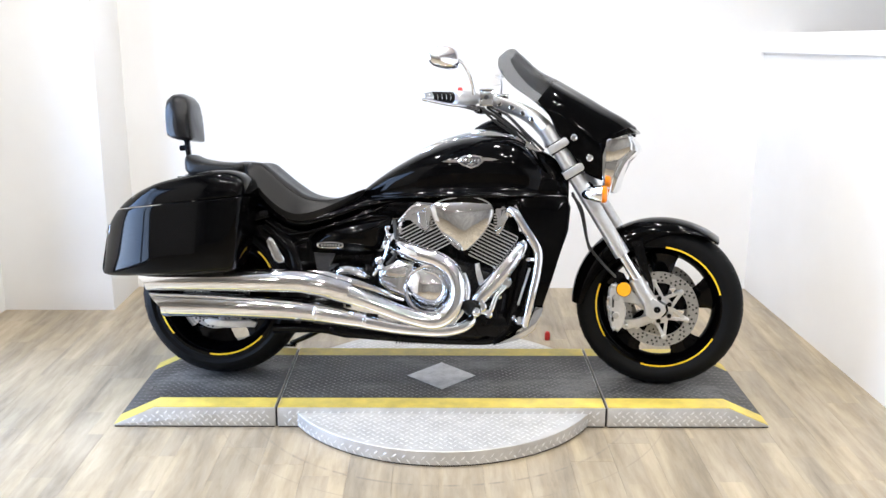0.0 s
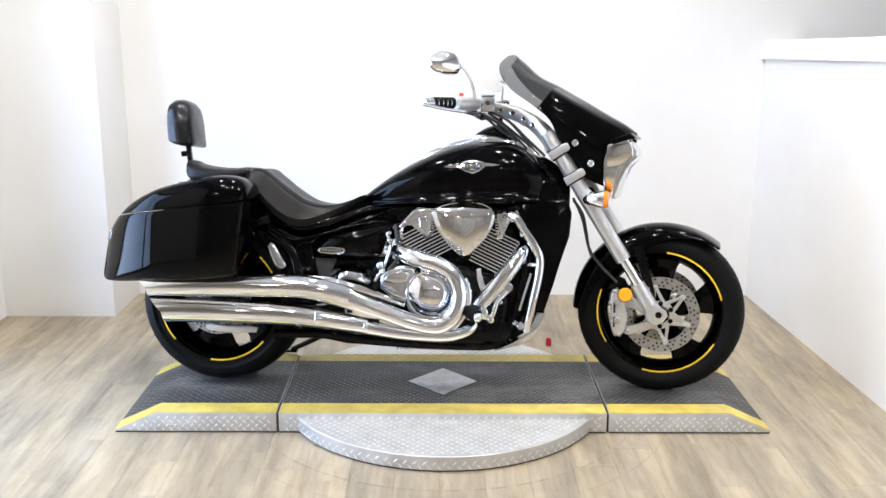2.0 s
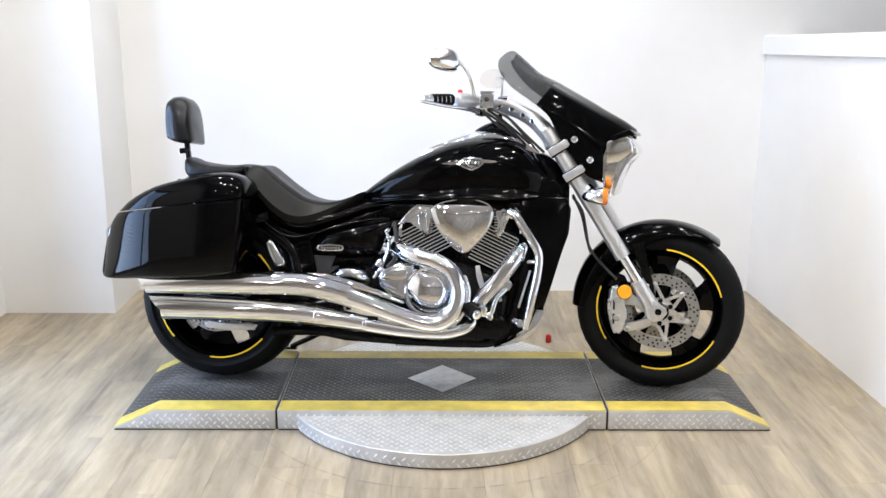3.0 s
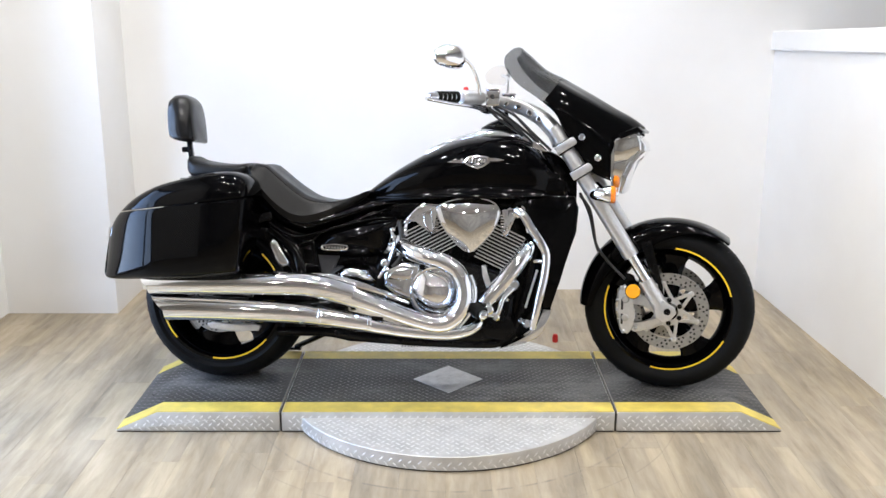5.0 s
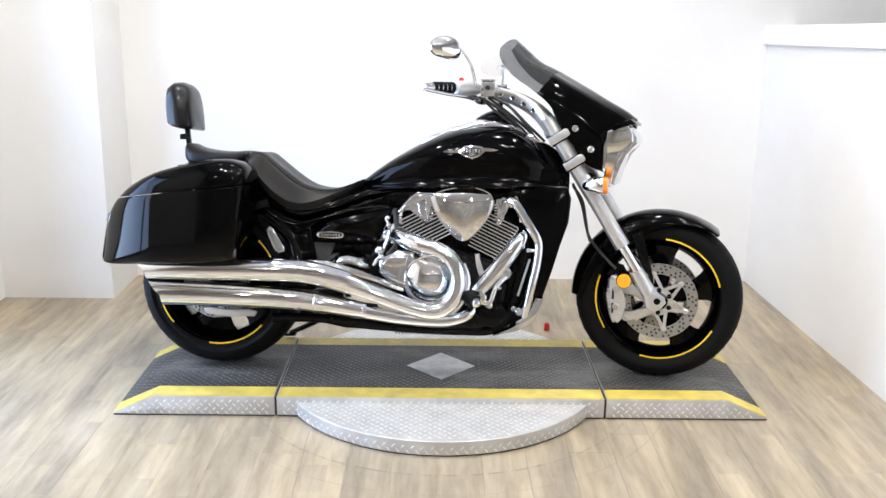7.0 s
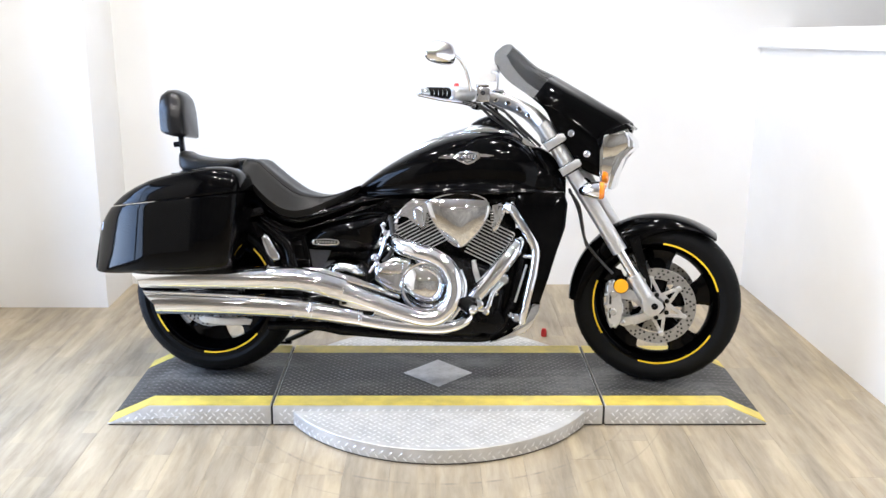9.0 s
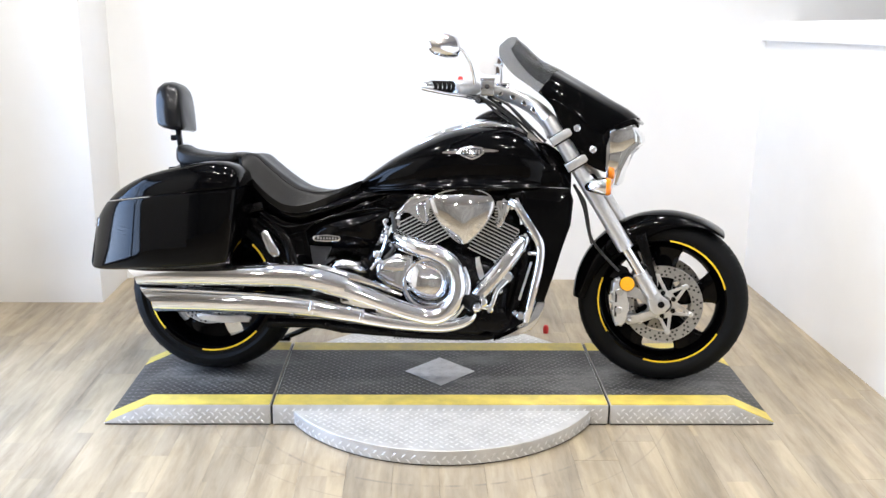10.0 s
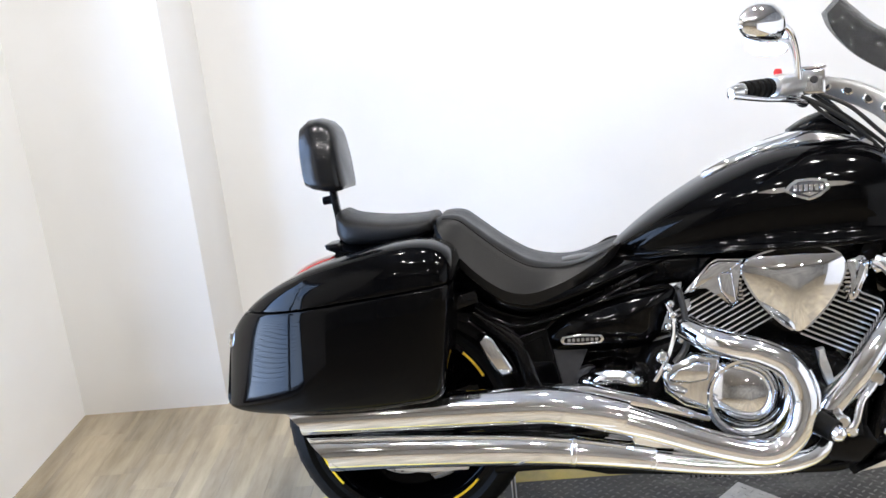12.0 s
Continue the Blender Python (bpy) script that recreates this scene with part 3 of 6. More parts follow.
def hull(stations, n=32, steps=26, power=2.6, v0=0.0, shear=0.0, mid=0.8):
    """A body through stations (u, top, bottom, half width)."""
    bm = bmesh.new()
    rings = []
    for u, top, low, half in smooth_line(stations, steps):
        c, r = (top + low) / 2, max((top - low) / 2, 0.002)
        rings.append([P(u + (c + b - mid) * shear, v0 + a, c + b) for a, b in egg(n, max(half, 0.002), r, r, power)])
    skin(bm, rings)
    return bm


def plate(outline, v0, v1, bevel=0.004, n=0, segments=2):
    bm = bmesh.new()
    pts = [tuple(p) for p in smooth_line(outline, n, closed=True)] if n else outline
    prism(bm, pts, (v0, v1), side, bevel, segments)
    return bm


def dome(outline, v0, v1, n=48, steps=9, roll=2.6, center=None):
    """A smooth outline that swells to the side, as a pressed cover does."""
    bm = bmesh.new()
    pts = smooth_line(outline, n, closed=True)
    c = np.array(center) if center else pts.mean(axis=0)
    rings = [[P(p[0], v0 - 0.02, p[1]) for p in pts]]
    for k in range(steps):
        s = 1 - k / steps
        rings.append([P(*(c + (p - c) * s)[:1], v0 + (v1 - v0) * (1 - s ** roll), (c + (p - c) * s)[1]) for p in pts])
    skin(bm, rings)
    return bm


def disc(u, w, r, v0, v1, edge=0.004, n=28):
    bm = bmesh.new()
    c = P(u, max(v0, v1, key=abs), w)
    lathe(bm, [(0.0005, -v0), (r, -v0), (r, -(v1 - edge)), (r - edge, -v1), (0.0005, -v1)], (c[0], 0, c[2]), "Y", n)
    return bm


def pipe(points, radius, n=16, steps=40, **kw):
    bm = bmesh.new()
    tube(bm, [P(*p) for p in points], radius, n, steps, **kw)
    return bm


# wheels (the front end is steered)
FRONT_END = True


def wheel(name, u, radius, half, rim_r, rim_half, spoke_turn, tapes, label, broad=1.0):
    w = radius
    bm = bmesh.new()
    prof = [(rim_r + 0.004, rim_half - 0.012), (rim_r + 0.004, rim_half), (rim_r - 0.008, rim_half + 0.002), (rim_r - 0.016, rim_half - 0.006), (rim_r - 0.036, rim_half - 0.03),
            (rim_r - 0.042, 0.0), (rim_r - 0.036, -rim_half + 0.03), (rim_r - 0.016, -rim_half + 0.006), (rim_r - 0.008, -rim_half - 0.002), (rim_r + 0.004, -rim_half), (rim_r + 0.004, -rim_half + 0.012)]
    lathe(bm, prof, (u, 0, w), "Y", 72, close=True)
    spokes = []
    for k in range(5):
        a0 = spoke_turn + 72 * k
        rings = []
        for r, da, th in ((0.045, 0, 0.03), (0.09, 3, 0.024), (0.14, 7, 0.018), (0.185, 9, 0.016), (rim_r - 0.012, 10, 0.02)):
            wide = np.interp(r, (0.045, 0.10, 0.16, rim_r), (34, 17 * broad, 15 * broad, 22 * broad))
            ring = []
            for dd, t in ((-wide, 0.3), (-wide * 0.6, 1), (wide * 0.6, 1), (wide, 0.3), (wide * 0.6, -1), (-wide * 0.6, -1)):
                a = radians(a0 + da + dd)
                ring.append((u + r * math.cos(a), -t * th, w + r * math.sin(a)))
            rings.append(ring)
        spoke = bmesh.new()
        skin(spoke, rings)
        spokes.append(spoke)
    lathe(bm, [(0.0005, rim_half * 0.9), (0.045, rim_half * 0.9), (0.055, rim_half * 0.6), (0.055, -rim_half * 0.6), (0.045, -rim_half * 0.9), (0.0005, -rim_half * 0.9)], (u, 0, w), "Y", 32)
    wh = part(name, bm, M_PAINT, bike, label)
    for spoke in spokes:
        part("spoke", spoke, M_PAINT, wh)
    bm = bmesh.new()
    prof = []
    for k in range(25):
        a = math.pi * (k / 24 - 0.5)
        s = math.sin(a)
        prof.append((rim_r - 0.004 + (radius - rim_r + 0.004) * (math.cos(a) ** 0.72 if k not in (0, 24) else 0), half * math.copysign(abs(s) ** 0.85, s) * (1.0 if k not in (0, 1, 23, 24) else (0.9 if k in (1, 23) else rim_half / half))))
    lathe(bm, prof, (u, 0, w), "Y", 96)
    ty = part("tyre", bm, M_RUBBER, wh, "black rubber tyre")
    # fine raised lines across the shoulder, for the shade in its grooves
    bm = bmesh.new()
    for k in range(40):
        for sd in (-1, 1):
            a = radians(9 * k + (4.5 if sd > 0 else 0))
            pts = []
            for q, f in ((0.30, 0), (0.45, 0.02), (0.62, 0.045)):
                ang = math.asin(q ** (1 / 0.85))
                r = rim_r - 0.004 + (radius - rim_r + 0.004) * math.cos(ang) ** 0.72 + 0.0006
                pts.append(((u + r * math.cos(a + f)), sd * half * q, w + r * math.sin(a + f)))
            tube(bm, pts, 0.0016, 5)
    tagged(part("groove_shade", bm, M_HOLE, wh, "narrow raised lines for the shade in the tread grooves"), kind="stuff")
    for a0, a1 in tapes:
        bm = bmesh.new()
        rings = [[(u + r * math.cos(radians(a)), -v, w + r * math.sin(radians(a))) for r, v in
                  ((rim_r - 0.008, rim_half + 0.0022), (rim_r - 0.002, rim_half + 0.0016), (rim_r - 0.002, rim_half + 0.0032), (rim_r - 0.008, rim_half + 0.0040))] for a in np.linspace(a0, a1, 26)]
        skin(bm, rings)
        part("rim_tape", bm, M_TAPE, wh, "yellow reflective rim tape")
    return wh


def brake_disc(parent, u, w, r, v, label):
    bm = bmesh.new()
    lathe(bm, [(r, -v - 0.0025), (r, -v + 0.0025), (r * 0.715, -v + 0.0025), (r * 0.715, -v - 0.0025)], (u, 0, w), "Y", 72, close=True)
    # dark buttons set on the face for the shade inside the holes
    for k in range(42):
        for j, q in enumerate((0.77, 0.86, 0.945)):
            a = 2 * math.pi * (k + j / 3) / 42
            if (k + j) % 3 == 0:
                continue
            start = len(bm.faces)
            lathe(bm, [(0.0042, 0.0004), (0.0042, -0.0004), (0.0005, -0.0004)], (u + q * r * math.cos(a), -v - 0.0027, w + q * r * math.sin(a)), "Y", 8)
            slot(bm, start, 1)
    part("brake_disc", bm, [M_DISC, M_HOLE], parent, label)
    bm = bmesh.new()
    lathe(bm, [(0.054, -v - 0.004), (0.054, -v + 0.003), (0.034, -v + 0.003), (0.034, -v - 0.004)], (u, 0, w), "Y", 40, close=True)
    part("disc_carrier", bm, M_SATIN, parent, "pale alloy star carrier")
    for k in range(6):
        s = r / 0.146
        for lean in (-1, 1):      # each arm forks into two struts that meet the next arm at the disc
            a, b = radians(60 * k + 12 + 6 * lean), radians(60 * k + 12 + 29 * lean)
            p0 = Vector((u + 0.049 * math.cos(a), w + 0.049 * math.sin(a)))
            p1 = Vector((u + 0.107 * s * math.cos(b), w + 0.107 * s * math.sin(b)))
            across = Vector((-(p1 - p0).y, (p1 - p0).x)).normalized()
            arm = bmesh.new()
            prism(arm, [tuple(p0 - across * 0.0066), tuple(p1 - across * 0.0058), tuple(p1 + across * 0.0058), tuple(p0 + across * 0.0066)], (-v - 0.0045, -v + 0.0015), lambda a, b, d: (a, d, b), 0.001, 1)
            part("carrier_arm", arm, M_SATIN, parent)
        boss = bmesh.new()
        lathe(boss, [(0.0005, 0.004), (0.010, 0.004), (0.010, -0.0025), (0.008, -0.004), (0.0005, -0.004)], (u + 0.108 * s * math.cos(radians(60 * k + 42)), -v - 0.003, w + 0.108 * s * math.sin(radians(60 * k + 42))), "Y", 14)
        part("disc_button", boss, M_SATIN, parent)
        hub = bmesh.new()
        lathe(hub, [(0.0005, 0.003), (0.009, 0.003), (0.009, -0.003), (0.0005, -0.003)], (u + 0.044 * math.cos(radians(60 * k + 30)), -v - 0.005, w + 0.044 * math.sin(radians(60 * k + 30))), "Y", 12)
        part("disc_bolt", hub, M_BLACK, parent)


FR, RR = 0.3165, 0.3215
fw = wheel("front_wheel", 1.71, FR, 0.066, 0.240, 0.050, 7, ((85, 15), (160, 213), (256, 332)), "black alloy wheel with yellow rim tape")
FRONT_END = False
rw = wheel("rear_wheel", 0.0, RR, 0.118, 0.240, 0.108, 30, ((28, 47), (187, 222), (262, 318)), "wide black alloy wheel with yellow rim tape", 1.55)
for sgn in (1, -1):
    brake_disc(fw, 1.715, FR, 0.146, 0.082 * sgn, "perforated steel brake disc")
brake_disc(rw, 0.0, RR, 0.13, 0.125, "perforated steel brake disc")


def mudguard(u, w, R, half, a0, a1, low, power=2.5, taper=0.01):
    bm = bmesh.new()
    outer, inner = [], []
    for k in range(40):
        t = k / 39
        a = radians(a0 + (a1 - a0) * t)
        drop = low * (0.3 + 0.7 * math.sin(math.pi * min(1, max(0, t * 0.9 + 0.08))) ** 0.7) * max(0.2, min(1.0, (1 - t) / taper) ** 0.8)
        for store, inset in ((outer, 0.0), (inner, 0.004)):
            ring = []
            for i in range(17):
                b = math.pi * (i / 16)
                c, s = math.cos(b), math.sin(b)
                v = (half - inset) * math.copysign(abs(c) ** (2 / power), c)
                r = R - inset - drop * (1 - abs(s) ** (2 / power))
                ring.append((u + r * math.cos(a), -v, w + r * math.sin(a)))
            store.append(ring)
    rings = [o + i[::-1] for o, i in zip(outer, inner)]
    skin(bm, rings)
    return bm


FRONT_END = True
part("front_fender", mudguard(1.712, FR + 0.003, 0.337, 0.083, 180, 51, 0.085, taper=0.42), M_PAINT, bike, "gloss black front fender")
FRONT_END = False
part("rear_fender", mudguard(0.0, RR + 0.01, 0.372, 0.145, 10, 158, 0.10), M_PAINT, bike, "gloss black rear fender")

# fork
FRONT_END = True
AX = (1.684, 0.312)
D = Vector((0.493, -0.770)).normalized()


def on_fork(s):
    """A place on the fork leg's line, s metres above the axle."""
    return AX[0] - D.x * s, AX[1] - D.y * s


for sgn in (1, -1):
    v = 0.122 * sgn
    LOWER = (0.0, 0.0)
    u1, w1 = on_fork(0.245)
    u2, w2 = on_fork(0.80)
    fk = part("fork_leg", pipe([(u1, v, w1), (*on_fork(0.25)[:1], v, on_fork(0.25)[1]), (*on_fork(0.36)[:1], v, on_fork(0.36)[1]), (u2, v, w2)], [0.028, 0.0295, 0.0285, 0.0265], 24, 18), M_SATIN, bike, "satin silver upper fork tube")
    a, b = on_fork(0.26), on_fork(0.12)
    part("fork_stanchion", pipe([(a[0], v, a[1]), (b[0], v, b[1])], 0.0205, 20, 4), M_CHROME, fk, "chromed fork stanchion")
    a, b, c = on_fork(0.135), on_fork(0.06), on_fork(0.028)
    part("fork_lug", pipe([(a[0] - 0.004, v, a[1]), (b[0] - 0.007, v, b[1]), (c[0] - 0.006, v, c[1])], [0.027, 0.029, 0.029], 20, 8), M_SATIN, fk, "cast silver axle lug")
    LOWER = (-0.017, -0.009)
    bm = bmesh.new()
    prism(bm, [(1.655, 0.345), (1.690, 0.366), (1.732, 0.338), (1.738, 0.318), (1.718, 0.290), (1.686, 0.280), (1.662, 0.298)], (v - 0.024, v + 0.027), side, 0.006)
    part("axle_clamp", bm, M_SATIN, fk)
    # black disc that stands for the shade inside the axle's hollow end
    part("axle_hollow", disc(1.703, 0.322, 0.015, abs(v) + 0.024, abs(v) + 0.0285) if sgn > 0 else disc(1.697, 0.318, 0.016, -abs(v) - 0.026, -abs(v) - 0.018), M_BLACK, fk, "black disc for the shade in the hollow axle end")
    # brake caliper and its carrier
    LOWER = (0.0, -0.019)
    cv = v - 0.014 * sgn
    cal = part("brake_caliper", plate([(1.510, 0.402), (1.535, 0.424), (1.560, 0.398), (1.560, 0.345), (1.573, 0.332), (1.575, 0.300), (1.562, 0.286), (1.568, 0.262), (1.547, 0.236), (1.522, 0.248), (1.511, 0.288), (1.520, 0.306), (1.520, 0.342), (1.508, 0.362)], cv - 0.030, cv + 0.030, 0.006, 0, 3), M_SATIN, bike, "silver four-piston brake caliper")
    for q in (0.37, 0.30):
        part("piston_cap", disc(1.535, q, 0.014, 0.135, 0.143), M_ALLOY, cal) if sgn > 0 else None
    part("caliper_carrier", plate([(1.556, 0.392), (1.590, 0.395), (1.640, 0.368), (1.655, 0.340), (1.600, 0.352), (1.556, 0.350)], cv - 0.010, cv + 0.012, 0.004), M_SATIN, cal)
    part("caliper_carrier", plate([(1.556, 0.256), (1.575, 0.244), (1.600, 0.250), (1.668, 0.284), (1.668, 0.312), (1.610, 0.282), (1.560, 0.280)], cv - 0.010, cv + 0.012, 0.004), M_SATIN, cal)
    # dark strips laid on the face for the shade inside the caliper's slots
    for q0, q1 in ((0.275, 0.315), (0.330, 0.372)):
        slot_v = 0.1385 * sgn
        part("caliper_slot_shade", plate([(1.520, q0), (1.520, q1), (1.528, q1), (1.528, q0)], slot_v - 0.002, slot_v + 0.001, 0.001), M_GAP, cal)
    for bu, bw, br_ in ((1.520, 0.412, 0.008), (1.505, 0.365, 0.006), (1.506, 0.33, 0.006), (1.512, 0.295, 0.006), (1.530, 0.246, 0.008), (1.575, 0.262, 0.007)):
        part("caliper_bolt", disc(bu, bw, br_, 0.130, 0.142) if sgn > 0 else disc(bu, bw, br_, -0.142, -0.130), M_BARE, cal)
    if sgn > 0:
        rf = part("fork_reflector", disc(1.561, 0.402, 0.0268, 0.140, 0.150, 0.003), M_AMBER2, bike, "round amber fork reflector")
        part("reflector_rim", disc(1.561, 0.402, 0.029, 0.132, 0.142), M_BLACK, rf)
        # dark plate that stands for the shade between caliper and fork
        part("caliper_shadow_plate", plate([(1.50, 0.42), (1.535, 0.47), (1.565, 0.46), (1.58, 0.43), (1.56, 0.40)], 0.088, 0.10, 0.003), M_BLACK, bike, "dark plate put in for the shade behind the reflector")
LOWER = (0.0, 0.0)
part("front_axle", pipe([(1.702, -0.13, FR), (1.702, 0.13, FR)], 0.013, 16, 3), M_ALLOY, bike)
for sgn in (1, -1):
    part("fender_stay", plate([(1.590, 0.56), (1.630, 0.575), (1.658, 0.46), (1.676, 0.40), (1.680, 0.36), (1.658, 0.35), (1.636, 0.42)], 0.086 * sgn, 0.096 * sgn, 0.003), M_BLACK, bike, "black fender stay")
    for bu, bw in ((1.648, 0.405), (1.664, 0.372)):
        part("stay_bolt", disc(bu, bw, 0.008, 0.094, 0.104) if sgn > 0 else disc(bu, bw, 0.008, -0.104, -0.094), M_ALLOY, bike)
for s, depth in ((0.715, 0.034), (0.605, 0.034)):
    c = on_fork(s)
    q = Vector((-D.y, D.x))      # across the leg, forward
    bm = bmesh.new()
    prism(bm, [(c[0] - q.x * 0.036 + D.x * k, c[1] - q.y * 0.036 + D.y * k) for k in (0.02, -0.02)] + [(c[0] + q.x * 0.036 + D.x * k, c[1] + q.y * 0.036 + D.y * k) for k in (-0.02, 0.02)], (-0.157, 0.157), side, 0.006)
    cl = part("triple_clamp", bm, M_BLACK, bike, "satin black triple clamp")
    for sgn in (1, -1):
        bm = bmesh.new()
        prism(bm, [(c[0] + q.x * a - D.x * b, c[1] + q.y * a - D.y * b) for a, b in ((-0.036, -0.015), (0.038, -0.015), (0.046, -0.010), (0.046, 0.010), (0.036, 0.016), (-0.036, 0.016))], (0.118 * sgn, 0.16 * sgn), side, 0.003)
        part("clamp_bracket", bm, M_SATIN, cl, "satin silver fairing bracket")
FRONT_END = False
part("steering_head", hull([(1.19, 0.90, 0.76, 0.055), (1.25, 0.90, 0.73, 0.075), (1.31, 0.86, 0.70, 0.07), (1.35, 0.80, 0.69, 0.05)], 20, 10), M_BLACK, bike, "black frame head")

# fairing, windscreen, headlight
FRONT_END = True
COWL = [((1.098, 1.285), (1.062, 1.250), 0.085), ((1.128, 1.256), (1.066, 1.206), 0.140), ((1.184, 1.205), (1.114, 1.143), 0.172), ((1.262, 1.166), (1.195, 1.085), 0.19),
        ((1.328, 1.130), (1.258, 1.030), 0.20), ((1.395, 1.094), (1.290, 0.965), 0.198), ((1.46, 1.057), (1.342, 0.895), 0.188), ((1.525, 1.022), (1.395, 0.822), 0.176), ((1.568, 0.992), (1.474, 0.787), 0.160)]
COWL = [(float(r[0]), float(r[1]), float(r[2]), float(r[3]), float(r[4])) for r in smooth_line([(c[0], c[1], e[0], e[1], h) for c, e, h in COWL], 41)]


def cowl(k0, k1, thick):
    bm = bmesh.new()
    rings = []
    for cu, cw, eu, ew, h in COWL[k0:k1 + 1]:
        ring = []
        for inset in (0.0, thick):
            line = []
            for i in range(25):
                t = radians(-90 + 180 * i / 24)
                f = 1 - abs(math.cos(t)) ** 0.9
                line.append(P(cu + (eu - cu) * f - inset * 0.6 + 0.010, (h - 0.02 - inset) * math.copysign(abs(math.sin(t)) ** 0.9, math.sin(t)) - 0.045, cw + (ew - cw) * f - inset + 0.006))
            ring += line if inset == 0 else line[::-1]
        rings.append(ring)
    skin(bm, rings)
    return bm


for bu, bw in ((1.350, 0.945), (1.410, 0.870)):
    part("fairing_bolt", disc(bu + 0.010, bw + 0.004, 0.0125, 0.10, 0.140, 0.005), M_CHROME, bike, "chrome dome bolt")
fairing = part("fairing", cowl(16, 40, 0.005), M_PAINT, bike, "gloss black headlight fairing")
part("windscreen", cowl(0, 16, 0.005), M_SMOKE, bike, "dark smoked windscreen with a flipped lip")
HL = [(1.480, 0.944), (1.523, 0.962), (1.556, 0.968), (1.575, 0.930), (1.576, 0.905), (1.532, 0.868), (1.511, 0.806), (1.500, 0.736), (1.472, 0.744), (1.470, 0.813), (1.470, 0.887)]
hl = part("headlight", plate(HL, -0.122, 0.122, 0.006, 0, 3), M_CHROME, bike, "chrome headlight housing")
part("headlight_lens", plate([(1.530, 0.955), (1.562, 0.960), (1.590, 0.925), (1.595, 0.903), (1.549, 0.862), (1.530, 0.806), (1.518, 0.745), (1.49, 0.747), (1.49, 0.90)], -0.104, 0.104, 0.006, 0, 3), M_LENS, hl, "clear headlight glass")
for sgn in (1, -1):
    # two polished side facets meet in a ridge at mid height
    for name, lean, outline in (("upper_facet", 0.05, [(1.478, 0.936), (1.520, 0.953), (1.550, 0.958), (1.568, 0.928), (1.568, 0.906), (1.528, 0.872), (1.480, 0.862)]), ("lower_facet", 0.17, [(1.480, 0.858), (1.526, 0.867), (1.506, 0.806), (1.496, 0.748), (1.478, 0.752), (1.476, 0.813)])):
        bm = bmesh.new()
        prism(bm, outline, (0.0, 0.012), lambda a, b, d: P(a, (0.112 + d + 0.016 + (b - 0.865) * lean) * sgn, b), 0.002)
        part(name, bm, M_CHROME, hl)
part("headlight_visor", plate([(1.49, 0.962), (1.560, 0.990), (1.580, 0.974), (1.577, 0.966), (1.556, 0.972), (1.50, 0.944)], -0.125, 0.125, 0.004), M_PAINT, hl, "black fairing lip over the headlight")


def turn_signal(sgn, back):
    sg = part("turn_signal", pipe([(1.402 - back, 0.165 * sgn, 0.738), (1.422 - back, 0.18 * sgn, 0.742), (1.452 - back, 0.19 * sgn, 0.742), (1.466 - back, 0.19 * sgn, 0.742)], [0.014, 0.027, 0.032, 0.033], 24, 14), M_CHROME, bike, "chrome front turn signal")
    part("signal_lens", pipe([(1.4655 - back, 0.19 * sgn, 0.742), (1.479 - back, 0.19 * sgn, 0.742), (1.486 - back, 0.19 * sgn, 0.742)], [0.0325, 0.032, 0.024], 24, 6), M_AMBER, sg, "amber signal lens")
    part("signal_stalk", pipe([(1.42 - back, 0.12 * sgn, 0.775), (1.43 - back, 0.15 * sgn, 0.765), (1.435 - back, 0.175 * sgn, 0.752)], 0.013, 12, 8), M_CHROME, sg)


turn_signal(1, 0.0)
turn_signal(-1, 0.285)

# handlebar, turned with the front wheel
FRONT_END = False
TURN = radians(12.9)


def bar(u, v, w, sgn):
    """A place on the turned handlebar's right-hand side, or its twin across the bar's own middle plane."""
    if sgn > 0:
        return (u, v, w)
    r = u - 1.29
    back, out = -r * math.cos(TURN) - v * math.sin(TURN), v * math.cos(TURN) - r * math.sin(TURN)
    return (1.29 - back * math.cos(TURN) + out * math.sin(TURN), -out * math.cos(TURN) - back * math.sin(TURN), w)


def bar_mid(back, out, w):
    """A place by its distance behind the steering head and to the right of the bar's middle plane."""
    return (1.29 - back * math.cos(TURN) - out * math.sin(TURN), out * math.cos(TURN) - back * math.sin(TURN), w)


def bar_pipe(points, radius, n, steps, sgn, **kw):
    return pipe([bar(*p, sgn) for p in points], radius, n, steps, **kw)


